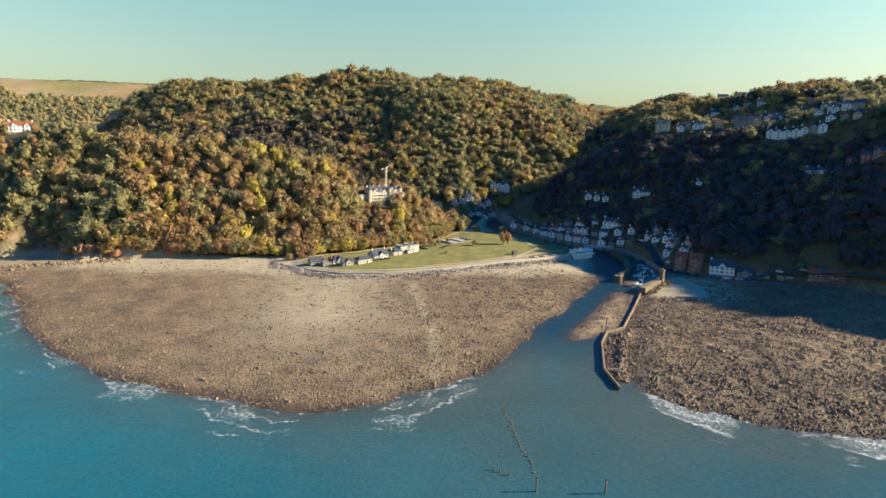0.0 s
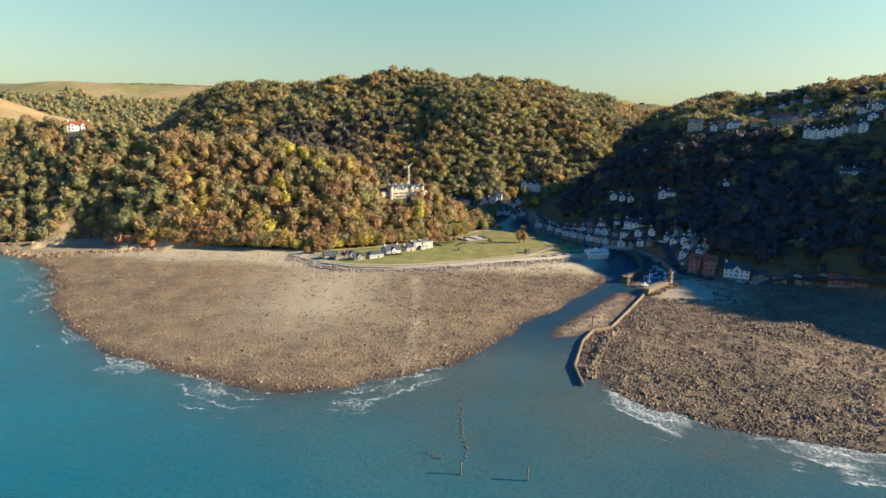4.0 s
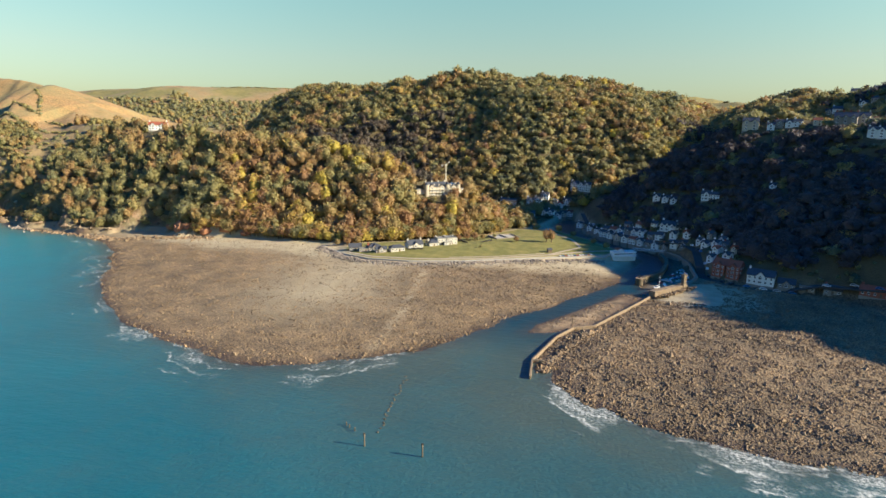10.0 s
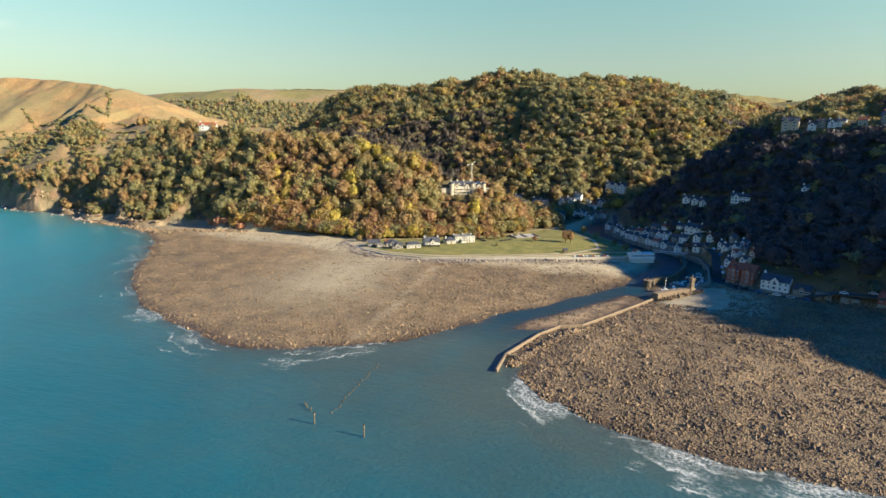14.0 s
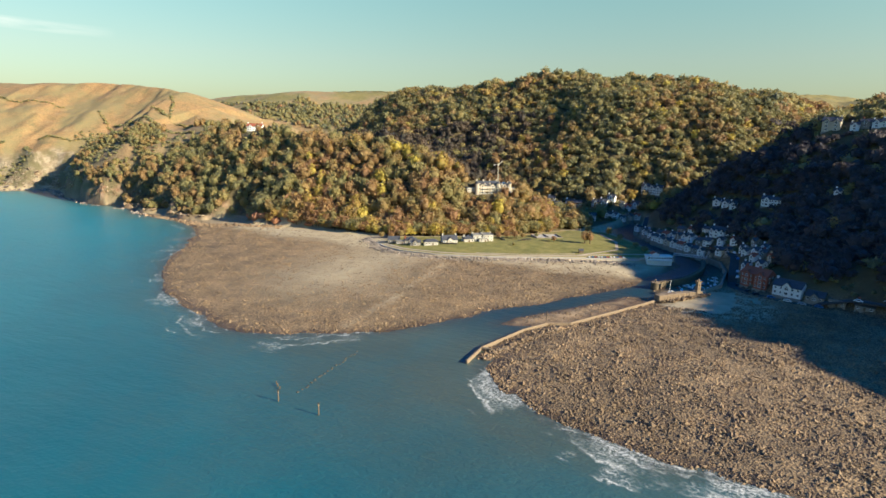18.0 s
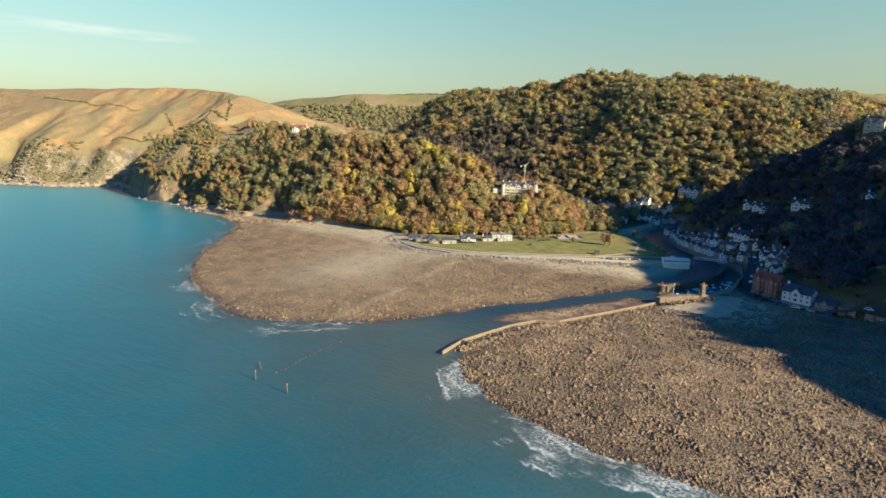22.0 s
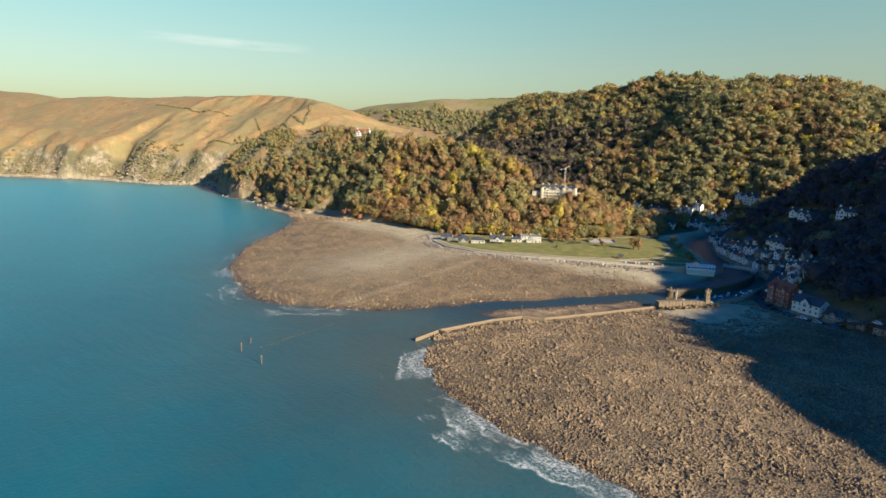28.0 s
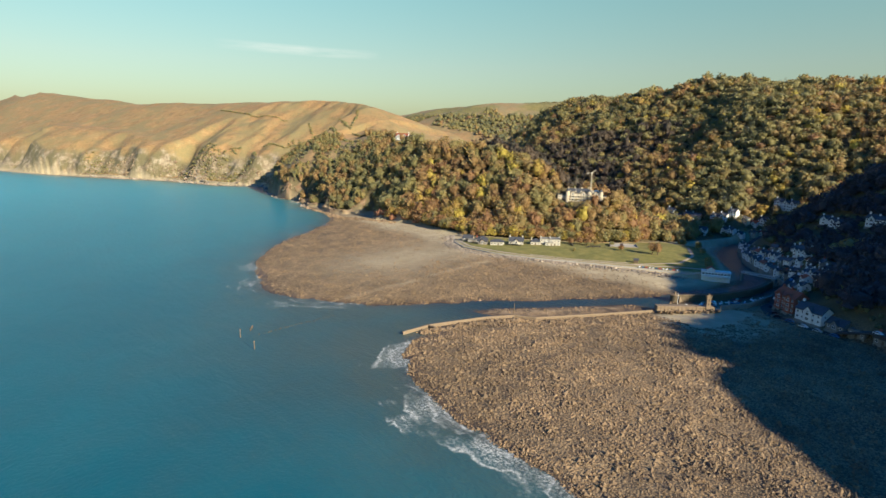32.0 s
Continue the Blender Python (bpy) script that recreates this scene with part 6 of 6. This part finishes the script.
# a broad bank of pale boulders below the sea wall
t = np.sort(g.uniform(0, 1, 3000))
bank_x, bank_y = [-116, -98, -86, -64, -34, 2, 39, 80, 99], [394, 378, 368, 359, 361, 374, 395, 419, 428]
x = np.interp(t, np.linspace(0, 1, 9), bank_x) + g.normal(0, 0.8, 3000)
y = np.interp(t, np.linspace(0, 1, 9), bank_y) - np.abs(g.normal(0, 4.2, 3000)) + 1
stones("sea_wall_boulders", x, y, np.clip(g.lognormal(-0.55, 0.4, 3000), 0.25, 1.5), ARMOUR, "pale grey boulders banked below the seafront wall", 9, sink=0.05, heap=0.3)

# crags that stand out of the sea cliffs
x, y = g.uniform(-1150, -228, 42000), g.uniform(230, 480, 42000)
c = edge_distance(x, y, COAST)
keep = (c > -1) & (c < 45)
x, y, c = x[keep], y[keep], c[keep]
z = land(x, y)
tilt = np.hypot(land(x, y + 3) - land(x, y - 3), land(x + 3, y) - land(x - 3, y)) / 6
patchy = fractal(x, y, 34, 121, 3)
keep = (tilt > 0.8) & (z < np.where(x < -560, 34 + 30 * patchy, 15 + 16 * patchy)) & (z > 1)
x, y = x[keep][:2400], y[keep][:2400]
stones("cliff_crags", x, y, np.clip(g.lognormal(0.5, 0.45, len(x)), 0.9, 4.5), CLIFFROCK, "orange and pale crags standing out of the sea cliffs", 6, sink=0.3)

# big armour stones below the lawn and beside the pier
big_meshes = block_meshes("armour_stone", ARMOUR, 1.7, 1.3, 1.1, 8, 0.18)
rr = random.Random(5)
line = [(-116, 396), (-98, 380), (-86, 370), (-64, 361), (-34, 363), (2, 376), (39, 397), (80, 421), (99, 430)]
count = 0
for x, y, turn in along(line, 2.3):
    for row in range(2):
        if count >= 200:
            break
        px, py = x + rr.uniform(-0.6, 0.6) + 0.55 * (row * 2.0 - 0.2), y + rr.uniform(-0.6, 0.6) - 0.8 * (row * 2.0 - 0.2)
        ob = new("armour_stone", big_meshes[rr.randrange(8)])
        ob.matrix_basis = pose(px, py, float(land(px, py)) + 0.35, rr.uniform(-25, 25), rr.uniform(-25, 25), rr.uniform(0, 180)) @ Matrix.Scale(rr.uniform(0.7, 1.25), 4)
        tagged(ob, "pale armour stone below the seafront lawn", "stone", "armour stones of the seafront")
        count += 1
rubble = block_meshes("armour_stone", STONE, 1.7, 1.3, 1.1, 8, 0.18)
for k in range(95):
    t = rr.random()
    px, py = 127 + 21 * t + rr.uniform(1.6, 5.5) * 0.77, 341 + 24 * t - rr.uniform(1.6, 5.5) * 0.64
    ob = new("armour_stone", rubble[rr.randrange(8)])
    ob.matrix_basis = pose(px, py, float(land(px, py)) + rr.uniform(0.3, 1.6), rr.uniform(-25, 25), rr.uniform(-25, 25), rr.uniform(0, 180)) @ Matrix.Scale(rr.uniform(0.55, 0.95), 4)
    tagged(ob, "dark armour stone heaped against the pier", "stone", "armour stones of the pier")


# red crags at the foot of the wood
REDROCK = plain("red_crag", (0.36, 0.165, 0.085), 0.9, vary=0.4, scale=0.5, bumps=0.8)
for x, y, w, h, turn in ((-257, 407, 10, 9, 20), (-249, 407, 8, 6, 50), (-231, 408, 10, 7, 75), (-214, 412, 11, 4, 10), (-196, 414, 10, 3.5, 40), (-268, 411, 9, 5, 0)):
    bm = bmesh.new()
    r = random.Random(int(-x))
    bmesh.ops.create_icosphere(bm, subdivisions=3, radius=1)
    for v in bm.verts:
        q = 1 + 0.35 * noise.noise(v.co * 1.6 + Vector((x, y, 0))) + 0.18 * noise.noise(v.co * 4.5)
        v.co = Vector((v.co.x * w * 0.5 * q, v.co.y * w * 0.5 * q, (v.co.z + 0.6) * h * 0.62 * q))
    ob = part("crag", bm, REDROCK)
    ob.matrix_basis = pose(x, y, float(land(x, y - 2)), 0, 0, turn)
    tagged(ob, "weathered orange-red crag at the foot of the wooded cliff", "rock", "red crags below the wood")
